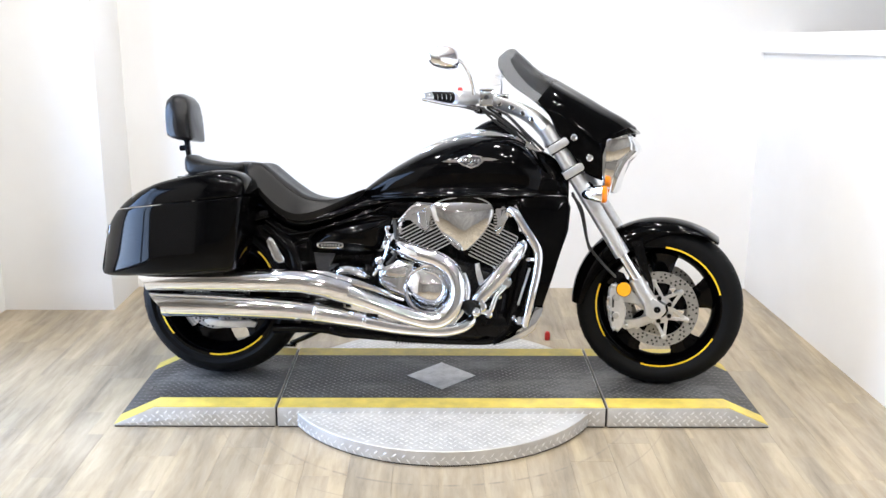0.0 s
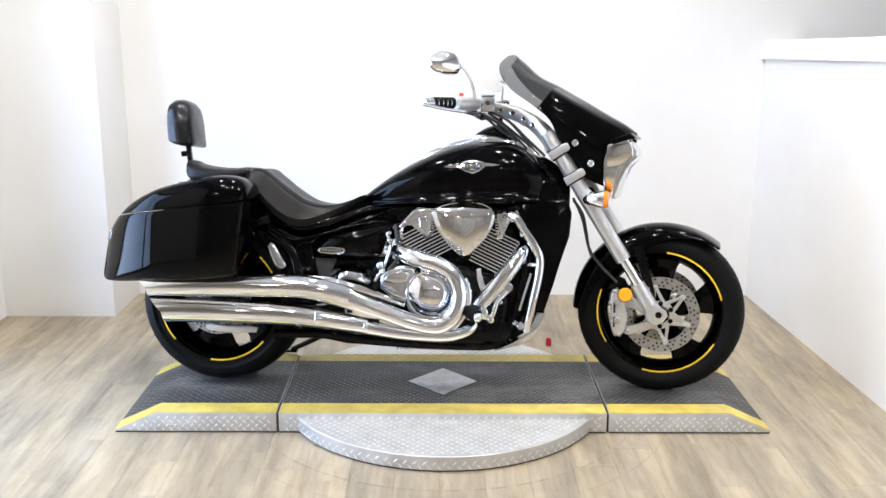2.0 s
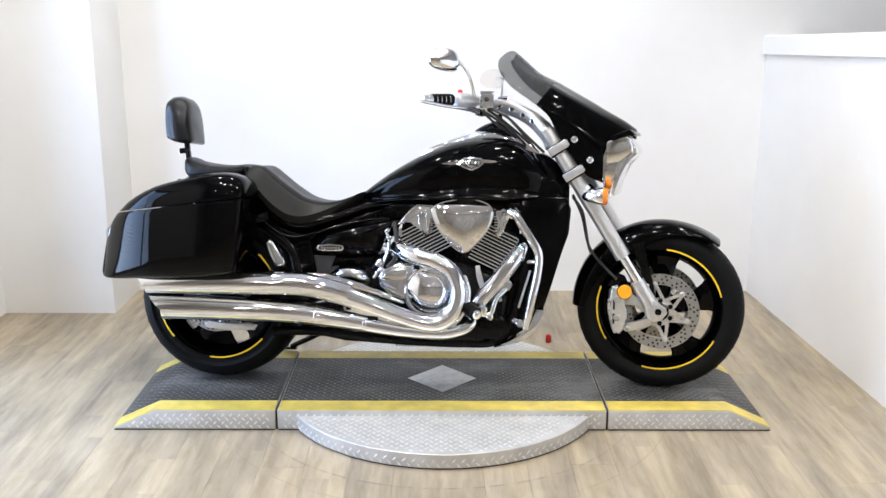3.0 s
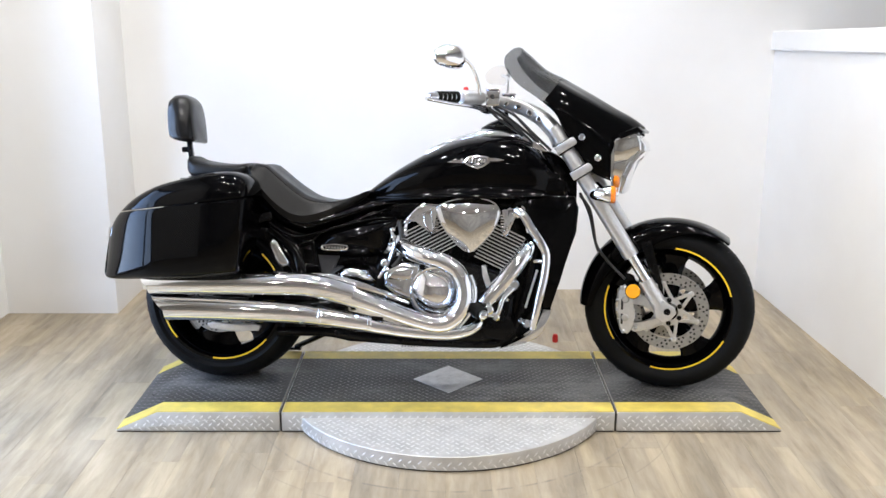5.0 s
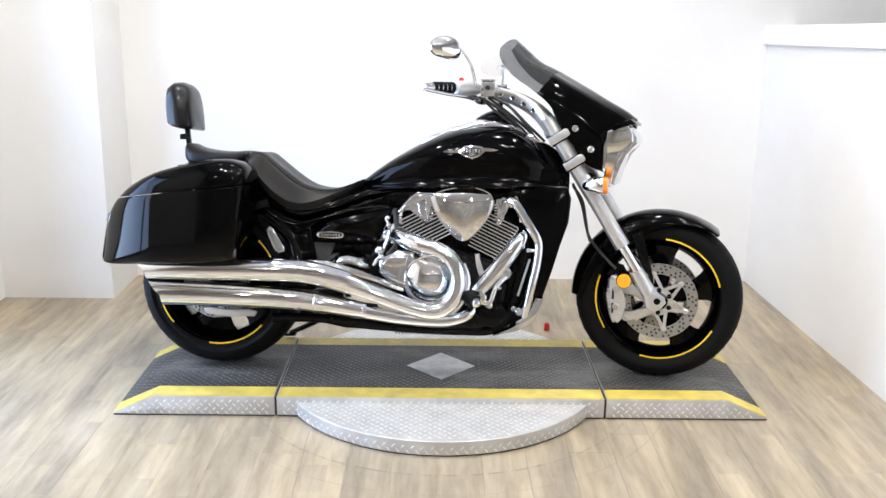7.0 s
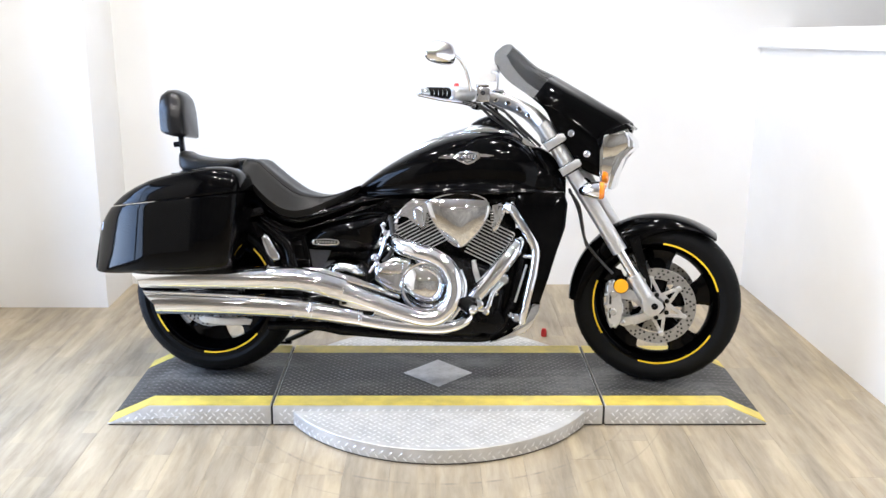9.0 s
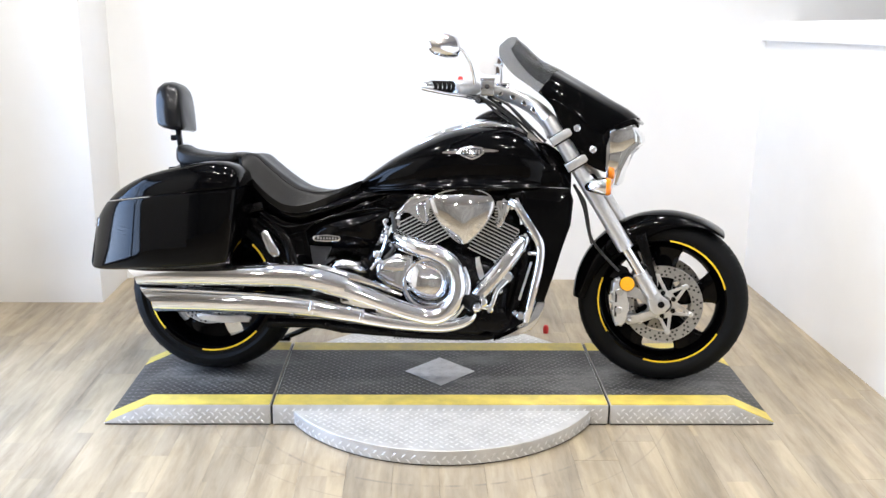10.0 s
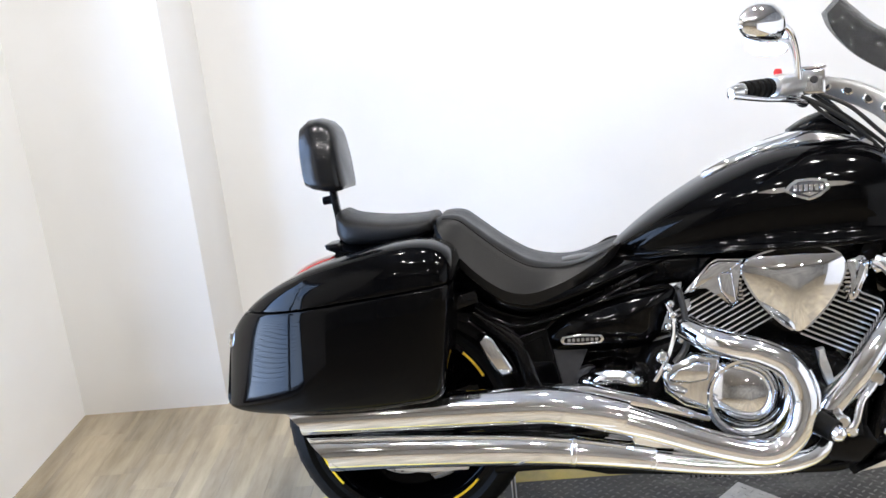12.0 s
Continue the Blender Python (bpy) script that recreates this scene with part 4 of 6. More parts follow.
for sgn in (1, -1):
    hb = part("handlebar", pipe([bar_mid(a, b * sgn, w) for a, b, w in ((0.0, 0.085, 0.925), (0.02, 0.07, 0.965), (0.068, 0.052, 1.015), (0.112, 0.042, 1.045), (0.158, 0.038, 1.066), (0.205, 0.045, 1.079), (0.235, 0.07, 1.085), (0.25, 0.10, 1.087))],
                                [0.028, 0.029, 0.030, 0.030, 0.029, 0.027, 0.022, 0.017], 24, 48, flat=0.45), M_SATIN, bike, "satin silver pulled-back handlebar")
    for a, w, b in ((0.073, 1.019, 0.065), (0.112, 1.044, 0.056), (0.157, 1.068, 0.052), (0.208, 1.081, 0.058)):
        # chrome disc for the rim, darker disc on it for the dimple's shade
        for name, r, lift, material, label in (("bar_recess", 0.0135, 0.0, M_CHROME, ""), ("recess_shade", 0.0088, 0.0012, M_GREY, "dark disc for the shade in the recess")):
            bm = bmesh.new()
            tube(bm, [P(*bar_mid(a, (b - 0.008) * sgn, w)), P(*bar_mid(a, (b + lift) * sgn, w)), P(*bar_mid(a, (b + 0.001 + lift) * sgn, w))], [r, r, r * 0.9], 20)
            part(name, bm, material, hb, label)
    part("bar_tube", bar_pipe([(1.035, 0.05, 1.087), (0.99, 0.10, 1.089), (0.905, 0.197, 1.087), (0.82, 0.272, 1.081)], 0.0112, 14, 16, sgn), M_CHROME, hb)
    g0, g1 = Vector(P(*bar(0.908, 0.195, 1.087, sgn))), Vector(P(*bar(0.830, 0.262, 1.082, sgn)))
    bm = bmesh.new()
    tube(bm, [g0, g1], 0.0165, 20)
    grip = part("grip", bm, M_CHROME, bike, "chrome grip core")
    for k in range(5):
        a, b = g0.lerp(g1, 0.04 + k * 0.192), g0.lerp(g1, 0.04 + k * 0.192 + 0.145)
        bm = bmesh.new()
        tube(bm, [a, a.lerp(b, 0.12), a.lerp(b, 0.88), b], [0.0175, 0.0205, 0.0205, 0.0175], 20)
        part("rubber_ring", bm, M_RUBBER, grip, "black rubber grip ring")
    bm = bmesh.new()
    e = g1 + (g1 - g0).normalized() * 0.034
    tube(bm, [g1, g1.lerp(e, 0.12), g1.lerp(e, 0.2), g1.lerp(e, 0.7), e, e + (e - g1) * 0.1], [0.019, 0.0195, 0.017, 0.0165, 0.013, 0.006], 20)
    part("bar_end", bm, M_CHROME, grip)
    sw = part("switch_housing", bar_pipe([(0.915, 0.186, 1.087), (0.928, 0.172, 1.088), (0.968, 0.128, 1.090), (0.99, 0.102, 1.090)], [0.022, 0.027, 0.027, 0.021], 22, 12, sgn), M_SATIN, bike, "silver switch housing")
    part("switch_block", bar_pipe([(0.935, 0.166, 1.062), (0.955, 0.146, 1.060), (0.985, 0.112, 1.060)], [0.009, 0.012, 0.009], 14, 8, sgn), M_CHROME, sw)
    if sgn > 0:
        bm = bmesh.new()
        lathe(bm, [(0.0005, 0.013), (0.007, 0.012), (0.0095, 0.006), (0.0095, -0.008), (0.0005, -0.008)], P(0.932, 0.162, 1.114), "Z", 16)
        part("stop_switch", bm, M_REDPLASTIC, sw, "red engine stop switch")
    c = Vector(P(*bar(1.028, 0.070, 1.093, sgn)))
    bm = bmesh.new()
    box(bm, c.x - 0.027, c.x + 0.027, c.y - 0.022, c.y + 0.022, c.z - 0.030, c.z + 0.028, 0.006)
    rv = part("fluid_reservoir", bm, M_CHROME, bike, "silver brake fluid reservoir")
    bm = bmesh.new()
    box(bm, c.x - 0.029, c.x + 0.029, c.y - 0.024, c.y + 0.024, c.z + 0.0285, c.z + 0.036, 0.003)
    part("reservoir_lid", bm, M_CHROME, rv)
    if sgn > 0:
        bm = bmesh.new()
        lathe(bm, [(0.0005, -0.0035), (0.007, -0.0035), (0.009, -0.001), (0.009, 0.002)], (c.x, c.y - 0.0225, c.z + 0.004), "Y", 18)
        part("sight_glass", bm, M_GREY, rv)
    part("lever_pivot", bar_pipe([(1.01, 0.085, 1.050), (1.0, 0.10, 1.046), (0.985, 0.118, 1.050)], [0.010, 0.013, 0.009], 12, 6, sgn), M_BLACK, hb, "black lever pivot")
    part("lever", bar_pipe([(0.999, 0.115, 1.046), (0.945, 0.19, 1.056), (0.884, 0.245, 1.060), (0.802, 0.312, 1.073)], [0.008, 0.0075, 0.006, 0.0075], 10, 20, sgn), M_CHROME, hb, "polished lever")
    # mirror
    mu, mv, mw = bar(0.872, 0.268, 1.222, sgn)
    shape = smooth_line([(-0.068, -0.006), (-0.056, 0.030), (-0.014, 0.044), (0.034, 0.037), (0.068, 0.008), (0.052, -0.026), (-0.004, -0.040), (-0.056, -0.036)], 36, closed=True)
    bm = bmesh.new()
    rings = [[(mu - a * s * 0.74 + d * 0.7, -(mv + (a * s * 0.60 + d * 0.7) * sgn), mw + b * s) for a, b in shape] for s, d in ((1.0, 0.0), (1.03, 0.006), (0.97, 0.016), (0.80, 0.027), (0.45, 0.035), (0.08, 0.037))]
    skin(bm, rings)
    mr = part("mirror", bm, M_CHROME, bike, "chrome handlebar mirror")
    bm = bmesh.new()
    rings = [[(mu - a * s * 0.74 + d * 0.7, -(mv + (a * s * 0.60 + d * 0.7) * sgn), mw + b * s) for a, b in shape] for s, d in ((0.95, 0.001), (0.94, -0.001), (0.5, -0.0012), (0.02, -0.0012))]
    skin(bm, rings)
    part("mirror_glass", bm, M_MIRROR, mr, "silvered mirror glass")
    part("mirror_stem", bar_pipe([(0.905, 0.255, 1.222), (0.925, 0.243, 1.218), (0.947, 0.222, 1.204), (0.966, 0.188, 1.17), (0.977, 0.158, 1.13), (0.980, 0.145, 1.102)], [0.007, 0.0068, 0.0065, 0.006, 0.0065, 0.009], 12, 28, sgn), M_CHROME, mr)
for a, b, c, d in (((1.03, 0.065, 1.062), (1.09, 0.055, 1.02), (1.16, 0.05, 0.965), (1.23, 0.05, 0.90)), ((0.995, 0.11, 1.06), (1.05, 0.085, 1.033), (1.12, 0.07, 0.985), (1.20, 0.05, 0.91)),
                   ((1.04, 0.075, 1.065), (1.11, 0.075, 1.030), (1.18, 0.07, 0.965), (1.25, 0.07, 0.90)), ((1.01, 0.09, 1.055), (1.06, 0.075, 1.010), (1.14, 0.05, 0.955), (1.21, 0.05, 0.88)),
                   ((0.985, 0.10, 1.058), (1.03, 0.08, 1.046), (1.10, 0.06, 1.000), (1.17, 0.05, 0.94)), ((1.09, -0.10, 1.062), (1.13, -0.09, 1.02), (1.18, -0.08, 0.965), (1.23, -0.06, 0.90))):
    part("control_cable", pipe([a, b, c, d], 0.0052, 8, 20), M_HOSE, bike, "black control cable")
part("brake_hose", pipe([(1.36, 0.10, 0.735), (1.395, 0.11, 0.685), (1.410, 0.11, 0.62), (1.425, 0.11, 0.55), (1.47, 0.10, 0.49), (1.53, 0.12, 0.43)], 0.0055, 8, 30), M_HOSE, bike, "black brake hose")
part("brake_hose", pipe([(1.37, -0.06, 0.74), (1.405, -0.02, 0.66), (1.43, -0.04, 0.56), (1.46, -0.09, 0.49), (1.525, -0.12, 0.42)], 0.0055, 8, 30), M_HOSE, bike, "black brake hose")

# tank and its trim
TANK = [(0.548, 0.730, 0.708, 0.05), (0.60, 0.772, 0.70, 0.095), (0.68, 0.828, 0.708, 0.14), (0.79, 0.890, 0.715, 0.182), (0.90, 0.936, 0.72, 0.206), (1.0, 0.955, 0.722, 0.213),
        (1.09, 0.956, 0.722, 0.207), (1.16, 0.938, 0.724, 0.192), (1.225, 0.885, 0.728, 0.168), (1.27, 0.815, 0.742, 0.13)]
FLANK = smooth_line([(0.0, 1.0), (0.30, 0.985), (0.58, 0.90), (0.80, 0.72), (0.935, 0.45), (0.985, 0.16), (0.985, -0.12), (0.962, -0.38), (0.940, -0.58), (0.945, -0.72), (0.985, -0.84), (1.025, -0.91), (1.03, -0.96), (0.99, -1.0)], 34)


def tank_body():
    """The tank through its stations: a full flank that draws in and then flares out to a lip along the lower edge."""
    bm = bmesh.new()
    rings = []
    for u, top, low, half in smooth_line(TANK, 48):
        c, r = (top + low) / 2, max((top - low) / 2, 0.002)
        right = [(max(half, 0.002) * a, c + r * b) for a, b in FLANK]
        rings.append([P(u, a, b) for a, b in right] + [P(u, -a, b) for a, b in right[:0:-1]])
    skin(bm, rings)
    return bm


tank = part("fuel_tank", tank_body(), M_PAINT, bike, "long gloss black fuel tank")
part("tank_seam", hull([(0.60, 0.722, 0.698, 0.08), (0.70, 0.728, 0.706, 0.13), (0.85, 0.738, 0.714, 0.185), (1.0, 0.742, 0.717, 0.204), (1.12, 0.742, 0.718, 0.19), (1.24, 0.745, 0.72, 0.145)], 28, 24, 3.4), M_PAINT, tank, "black seam flange")
con = part("tank_console", hull([(0.775, 0.897, 0.87, 0.012), (0.83, 0.928, 0.88, 0.036), (0.90, 0.955, 0.90, 0.05), (0.96, 0.972, 0.91, 0.056), (1.03, 0.988, 0.92, 0.06), (1.10, 0.972, 0.92, 0.06), (1.17, 0.938, 0.89, 0.055), (1.205, 0.905, 0.87, 0.04)], 28, 26, 3.0), M_CHROME, bike, "chrome tank console")
part("instrument_pod", hull([(0.985, 0.985, 0.96, 0.03), (1.02, 1.006, 0.96, 0.05), (1.07, 1.022, 0.955, 0.054), (1.105, 1.01, 0.95, 0.048), (1.125, 0.985, 0.945, 0.03)], 28, 16, 2.4), M_BLACK, con, "black speedometer pod")
part("pod_bezel", disc(1.15, 0.935, 0.02, 0.052, 0.062), M_CHROME, con)


def tank_side(u, w):
    """How far the tank's flank stands out at that place."""
    top, low, half = (float(np.interp(u, [s[0] for s in TANK], [s[k] for s in TANK])) for k in (1, 2, 3))
    h = max(-0.98, min(0.98, (w - (top + low) / 2) / ((top - low) / 2)))
    return half * float(np.interp(h, [b for a, b in FLANK][::-1], [a for a, b in FLANK][::-1]))


def on_tank(a, b, d):
    return P(a, tank_side(a, b) + d, b)


bm = bmesh.new()
prism(bm, [(0.924, 0.851), (0.938, 0.866), (0.954, 0.876), (0.986, 0.878), (1.020, 0.873), (1.026, 0.853), (1.004, 0.836), (0.980, 0.827), (0.950, 0.838)], (-0.004, 0.0045), on_tank, 0.0014)
em = part("tank_emblem", bm, M_CHROME, bike, "chrome winged tank emblem")
for wing in ([(0.867, 0.851), (0.895, 0.857), (0.930, 0.861), (0.927, 0.849), (0.900, 0.848)], [(1.022, 0.869), (1.050, 0.867), (1.084, 0.862), (1.055, 0.857), (1.024, 0.856)]):
    bm = bmesh.new()
    prism(bm, wing, (-0.004, 0.004), on_tank, 0.001)
    part("emblem_wing", bm, M_CHROME, em)
bm = bmesh.new()
prism(bm, [(0.936, 0.852), (0.945, 0.863), (0.957, 0.870), (0.986, 0.872), (1.013, 0.868), (1.016, 0.854), (1.000, 0.842), (0.980, 0.834), (0.955, 0.842)], (0.001, 0.0054), on_tank, 0.0006)
part("emblem_field", bm, M_GREY, em, "dark recessed emblem field")
for k in range(6):
    bm = bmesh.new()
    x = 0.946 + k * 0.0112
    prism(bm, [(x, 0.850), (x + 0.0075, 0.850), (x + 0.009, 0.864), (x + 0.0015, 0.864)], (0.003, 0.0068), on_tank, 0.0006)
    part("emblem_bar", bm, M_CHROME, em)
bm = bmesh.new()
prism(bm, [(0.962, 0.845), (0.980, 0.838), (0.999, 0.845), (0.980, 0.848)], (0.003, 0.0068), on_tank, 0.0006)
part("emblem_bar", bm, M_CHROME, em)
part("tank_shroud", plate([(1.11, 0.742), (1.175, 0.79), (1.225, 0.86), (1.262, 0.80), (1.305, 0.752), (1.33, 0.722), (1.24, 0.715), (1.14, 0.72)], -0.155, 0.155, 0.018, 0, 4), M_PAINT, bike, "gloss black shroud below the tank")

part("frame_spine", hull([(0.42, 0.70, 0.62, 0.06), (0.60, 0.722, 0.62, 0.085), (0.85, 0.735, 0.64, 0.10), (1.10, 0.74, 0.64, 0.10), (1.29, 0.76, 0.66, 0.08)], 20, 12, 4.0), M_BLACK, bike, "black frame spine below the tank")
part("head_block", plate([(1.09, 0.66), (1.13, 0.738), (1.30, 0.735), (1.315, 0.69), (1.29, 0.655), (1.20, 0.64)], -0.125, 0.135, 0.01), M_BLACK, bike, "black block behind the radiator")

part("tank_front_trim", plate([(1.176, 0.905), (1.182, 0.936), (1.200, 0.926), (1.238, 0.893)], 0.085, 0.105, 0.004), M_CHROME, bike, "chrome trim ahead of the tank")

# seats, backrest, tail
SEAT = [(0.118, 0.832, 0.824, 0.800, 0.085, 0.150), (0.135, 0.837, 0.827, 0.765, 0.105, 0.166), (0.175, 0.833, 0.821, 0.715, 0.112, 0.176), (0.212, 0.806, 0.789, 0.676, 0.114, 0.180), (0.25, 0.775, 0.757, 0.645, 0.116, 0.182), (0.29, 0.746, 0.725, 0.623, 0.118, 0.183),
        (0.34, 0.716, 0.698, 0.616, 0.118, 0.182), (0.40, 0.702, 0.690, 0.630, 0.112, 0.176), (0.46, 0.704, 0.697, 0.655, 0.100, 0.160), (0.515, 0.722, 0.716, 0.684, 0.082, 0.132), (0.55, 0.736, 0.731, 0.712, 0.062, 0.098), (0.566, 0.742, 0.738, 0.730, 0.045, 0.070)]
bm = bmesh.new()
rings = []
for u, top, crease, low, narrow, wide in smooth_line(SEAT, 44):
    half_ring = [(0.0, top - 0.006), (narrow * 0.5, top - 0.002), (narrow * 0.88, top), (narrow + 0.004, crease + 0.3 * (top - crease)), (narrow + 0.016, crease - 0.10 * (crease - low)), (narrow + 0.5 * (wide - narrow), low + 0.52 * (crease - low)),
                 (wide - 0.006, low + 0.14 * (crease - low)), (wide, low + 0.03), (wide - 0.003, low + 0.004), (wide - 0.016, low)]
    half_ring = [(a, min(max(b, low), top)) for a, b in half_ring]
    rings.append([P(u, a, b) for a, b in half_ring] + [P(u, -a, b) for a, b in half_ring[:0:-1]])
skin(bm, rings)
part("rider_seat", bm, M_LEATHER, bike, "black leather scooped rider seat with a creased edge", angle=60)
part("pillion_seat", hull([(-0.140, 0.856, 0.806, 0.075), (-0.130, 0.864, 0.790, 0.105), (-0.10, 0.850, 0.776, 0.125), (-0.02, 0.838, 0.776, 0.134), (0.06, 0.836, 0.785, 0.138), (0.098, 0.840, 0.795, 0.135), (0.108, 0.832, 0.805, 0.12)], 40, 26, 3.4), M_LEATHER, bike, "black leather pillion seat")
for sgn in (1, -1):
    line = []
    for u, top, crease, low, narrow, wide in SEAT[1:-1]:
        line.append((u, (narrow + 0.003) * sgn, crease + 0.3 * (top - crease) + 0.001))
    part("seat_welt", pipe(line, 0.0022, 8, 40), M_LEATHER, bike, "black seat seam welt")
bm = bmesh.new()
rings = []
for x, wide, low, top in ((-0.052, 0.078, 0.950, 1.060), (-0.045, 0.096, 0.936, 1.082), (-0.024, 0.106, 0.926, 1.097), (0.004, 0.108, 0.919, 1.099), (0.032, 0.104, 0.916, 1.090), (0.046, 0.092, 0.919, 1.076), (0.052, 0.070, 0.928, 1.055)):
    ring = []
    for a, b in smooth_line([(-0.94, 0.02), (-0.6, 0.0), (0.6, 0.0), (0.94, 0.02), (1.0, 0.3), (0.97, 0.62), (0.75, 0.9), (0.35, 1.0), (-0.35, 1.0), (-0.75, 0.9), (-0.97, 0.62), (-1.0, 0.3)], 44, closed=True):
        w = low + (top - low) * b
        ring.append(P(-0.160 + x - (w - 0.92) * (0.06 + 0.9 * max(x, 0)), a * wide, w))
    rings.append(ring)
skin(bm, rings)
br = part("backrest", bm, M_VINYL, bike, "padded black leather passenger backrest")
part("backrest_stem", plate([(-0.168, 0.925), (-0.15, 0.925), (-0.138, 0.83), (-0.128, 0.76), (-0.146, 0.76), (-0.154, 0.83)], -0.011, 0.011, 0.003), M_BLACK, br, "black steel backrest post")
part("stem_knob", pipe([(-0.150, 0.0, 0.892), (-0.185, 0.0, 0.888)], 0.011, 14, 3), M_BLACK, br)
tl = part("tail_light", hull([(-0.290, 0.690, 0.680, 0.03), (-0.255, 0.718, 0.675, 0.055), (-0.21, 0.738, 0.68, 0.06), (-0.168, 0.747, 0.69, 0.055), (-0.152, 0.742, 0.70, 0.04)], 24, 14, 2.6), M_RED, bike, "red tail light on the rear fender")
part("rack_bracket", plate([(-0.182, 0.777), (-0.10, 0.785), (-0.09, 0.757), (-0.155, 0.756), (-0.178, 0.765)], -0.05, 0.05, 0.004), M_BLACK, bike, "black backrest bracket")
part("tail_body", hull([(-0.14, 0.79, 0.70, 0.12), (0.0, 0.795, 0.69, 0.145), (0.12, 0.81, 0.66, 0.160), (0.20, 0.765, 0.615, 0.170), (0.27, 0.70, 0.578, 0.176), (0.34, 0.665, 0.566, 0.178), (0.43, 0.675, 0.592, 0.174), (0.52, 0.70, 0.625, 0.16), (0.60, 0.715, 0.658, 0.13), (0.68, 0.715, 0.685, 0.09)], 40, 40, 2.2), M_PAINT, bike, "gloss black body below the seat")
sc = part("side_cover", dome([(0.362, 0.545), (0.405, 0.585), (0.475, 0.608), (0.545, 0.627), (0.62, 0.640), (0.668, 0.642), (0.682, 0.622), (0.660, 0.575), (0.634, 0.515), (0.585, 0.494), (0.47, 0.492), (0.378, 0.497)], 0.148, 0.197, 60, 14, 2.2), M_PAINT, bike, "gloss black side cover")
bm = plate([(0.404, 0.530), (0.410, 0.541), (0.455, 0.545), (0.502, 0.542), (0.508, 0.531), (0.500, 0.521), (0.455, 0.519), (0.411, 0.520)], 0.190, 0.1985, 0.002)
bd = part("side_badge", bm, M_CHROME, bike, "small chrome badge")
part("badge_field", plate([(0.412, 0.5305), (0.416, 0.537), (0.455, 0.540), (0.497, 0.538), (0.501, 0.531), (0.496, 0.5255), (0.455, 0.5235), (0.416, 0.5245)], 0.1975, 0.1995, 0.0008), M_BLACK, bd, "black badge field")
for k in range(7):
    bm = bmesh.new()
    box(bm, 0.4215 + k * 0.0108, 0.4285 + k * 0.0108, -0.2012, -0.1985, 0.5280, 0.5355)
    part("badge_bar", bm, M_CHROME, bd, smooth=False)
part("side_cover", dome([(0.362, 0.545), (0.475, 0.608), (0.62, 0.640), (0.682, 0.622), (0.618, 0.525), (0.47, 0.506)], -0.155, -0.195, 40, 6, 3.4), M_PAINT, bike)

for sgn in (1, -1):
    part("body_edge", pipe([(0.205, 0.180 * sgn, 0.618), (0.250, 0.182 * sgn, 0.588), (0.307, 0.183 * sgn, 0.568), (0.378, 0.182 * sgn, 0.580), (0.45, 0.177 * sgn, 0.602), (0.55, 0.160 * sgn, 0.638), (0.64, 0.125 * sgn, 0.672)], 0.0055, 12, 40), M_PAINT, bike, "rounded gloss black body edge")
    part("cover_edge", pipe([(0.372, 0.168 * sgn, 0.556), (0.405, 0.172 * sgn, 0.585), (0.475, 0.173 * sgn, 0.608), (0.545, 0.173 * sgn, 0.627), (0.62, 0.172 * sgn, 0.640), (0.668, 0.168 * sgn, 0.642)], 0.0055, 12, 40), M_PAINT, bike, "rounded gloss black cover edge")
    part("tank_bead", pipe([(0.60, 0.088 * sgn, 0.712), (0.70, 0.138 * sgn, 0.718), (0.85, 0.192 * sgn, 0.726), (1.0, 0.211 * sgn, 0.729), (1.12, 0.198 * sgn, 0.730), (1.24, 0.152 * sgn, 0.733)], 0.009, 14, 50), M_PAINT, bike, "rolled tank seam")

# saddlebags
BAG = [(-0.410, 0.556, 0.415, 0.175), (-0.398, 0.590, 0.402, 0.205), (-0.361, 0.641, 0.398, 0.255), (-0.300, 0.691, 0.402, 0.318), (-0.240, 0.724, 0.408, 0.366), (-0.190, 0.745, 0.412, 0.394), (-0.150, 0.759, 0.414, 0.404), (-0.05, 0.785, 0.418, 0.412),
       (0.03, 0.803, 0.424, 0.418), (0.085, 0.806, 0.430, 0.417), (0.125, 0.797, 0.434, 0.412), (0.150, 0.778, 0.444, 0.402), (0.160, 0.750, 0.468, 0.385)]


def bag_body(sgn):
    bm = bmesh.new()
    rings = []
    inner = 0.165
    for u, top, low, out in smooth_line(BAG, 46):
        c, r = (top + low) / 2, (top - low) / 2
        ring = []
        for a, b in egg(44, 1.0, r, r, 4.2):
            w = c + b
            v = inner + (out - inner) * (a + 1) / 2
            # the sides draw in towards the bottom, the front leans forward towards the top
            v -= (1 - (w - 0.40) / 0.42) * 0.028 * (a + 1) / 2
            sh = np.interp(u, (-0.42, -0.1, 0.2), (0.16, 0.0, 0.16))
            ring.append(P(u + sh * (w - 0.60) - (0.06 if sgn < 0 else 0.0), v * sgn, w - (0.04 if sgn < 0 else 0.0)))
        rings.append(ring)
    skin(bm, rings)
    return bm


def cut(bm, co, no):
    got = bmesh.ops.bisect_plane(bm, geom=bm.verts[:] + bm.edges[:] + bm.faces[:], plane_co=co, plane_no=no, clear_outer=True)
    made = bmesh.ops.holes_fill(bm, edges=[e for e in got["geom_cut"] if isinstance(e, bmesh.types.BMEdge)])
    bmesh.ops.bevel(bm, geom=[e for fc in made["faces"] for e in fc.edges], offset=0.0035, segments=2, profile=0.5, affect="EDGES")
    return bm


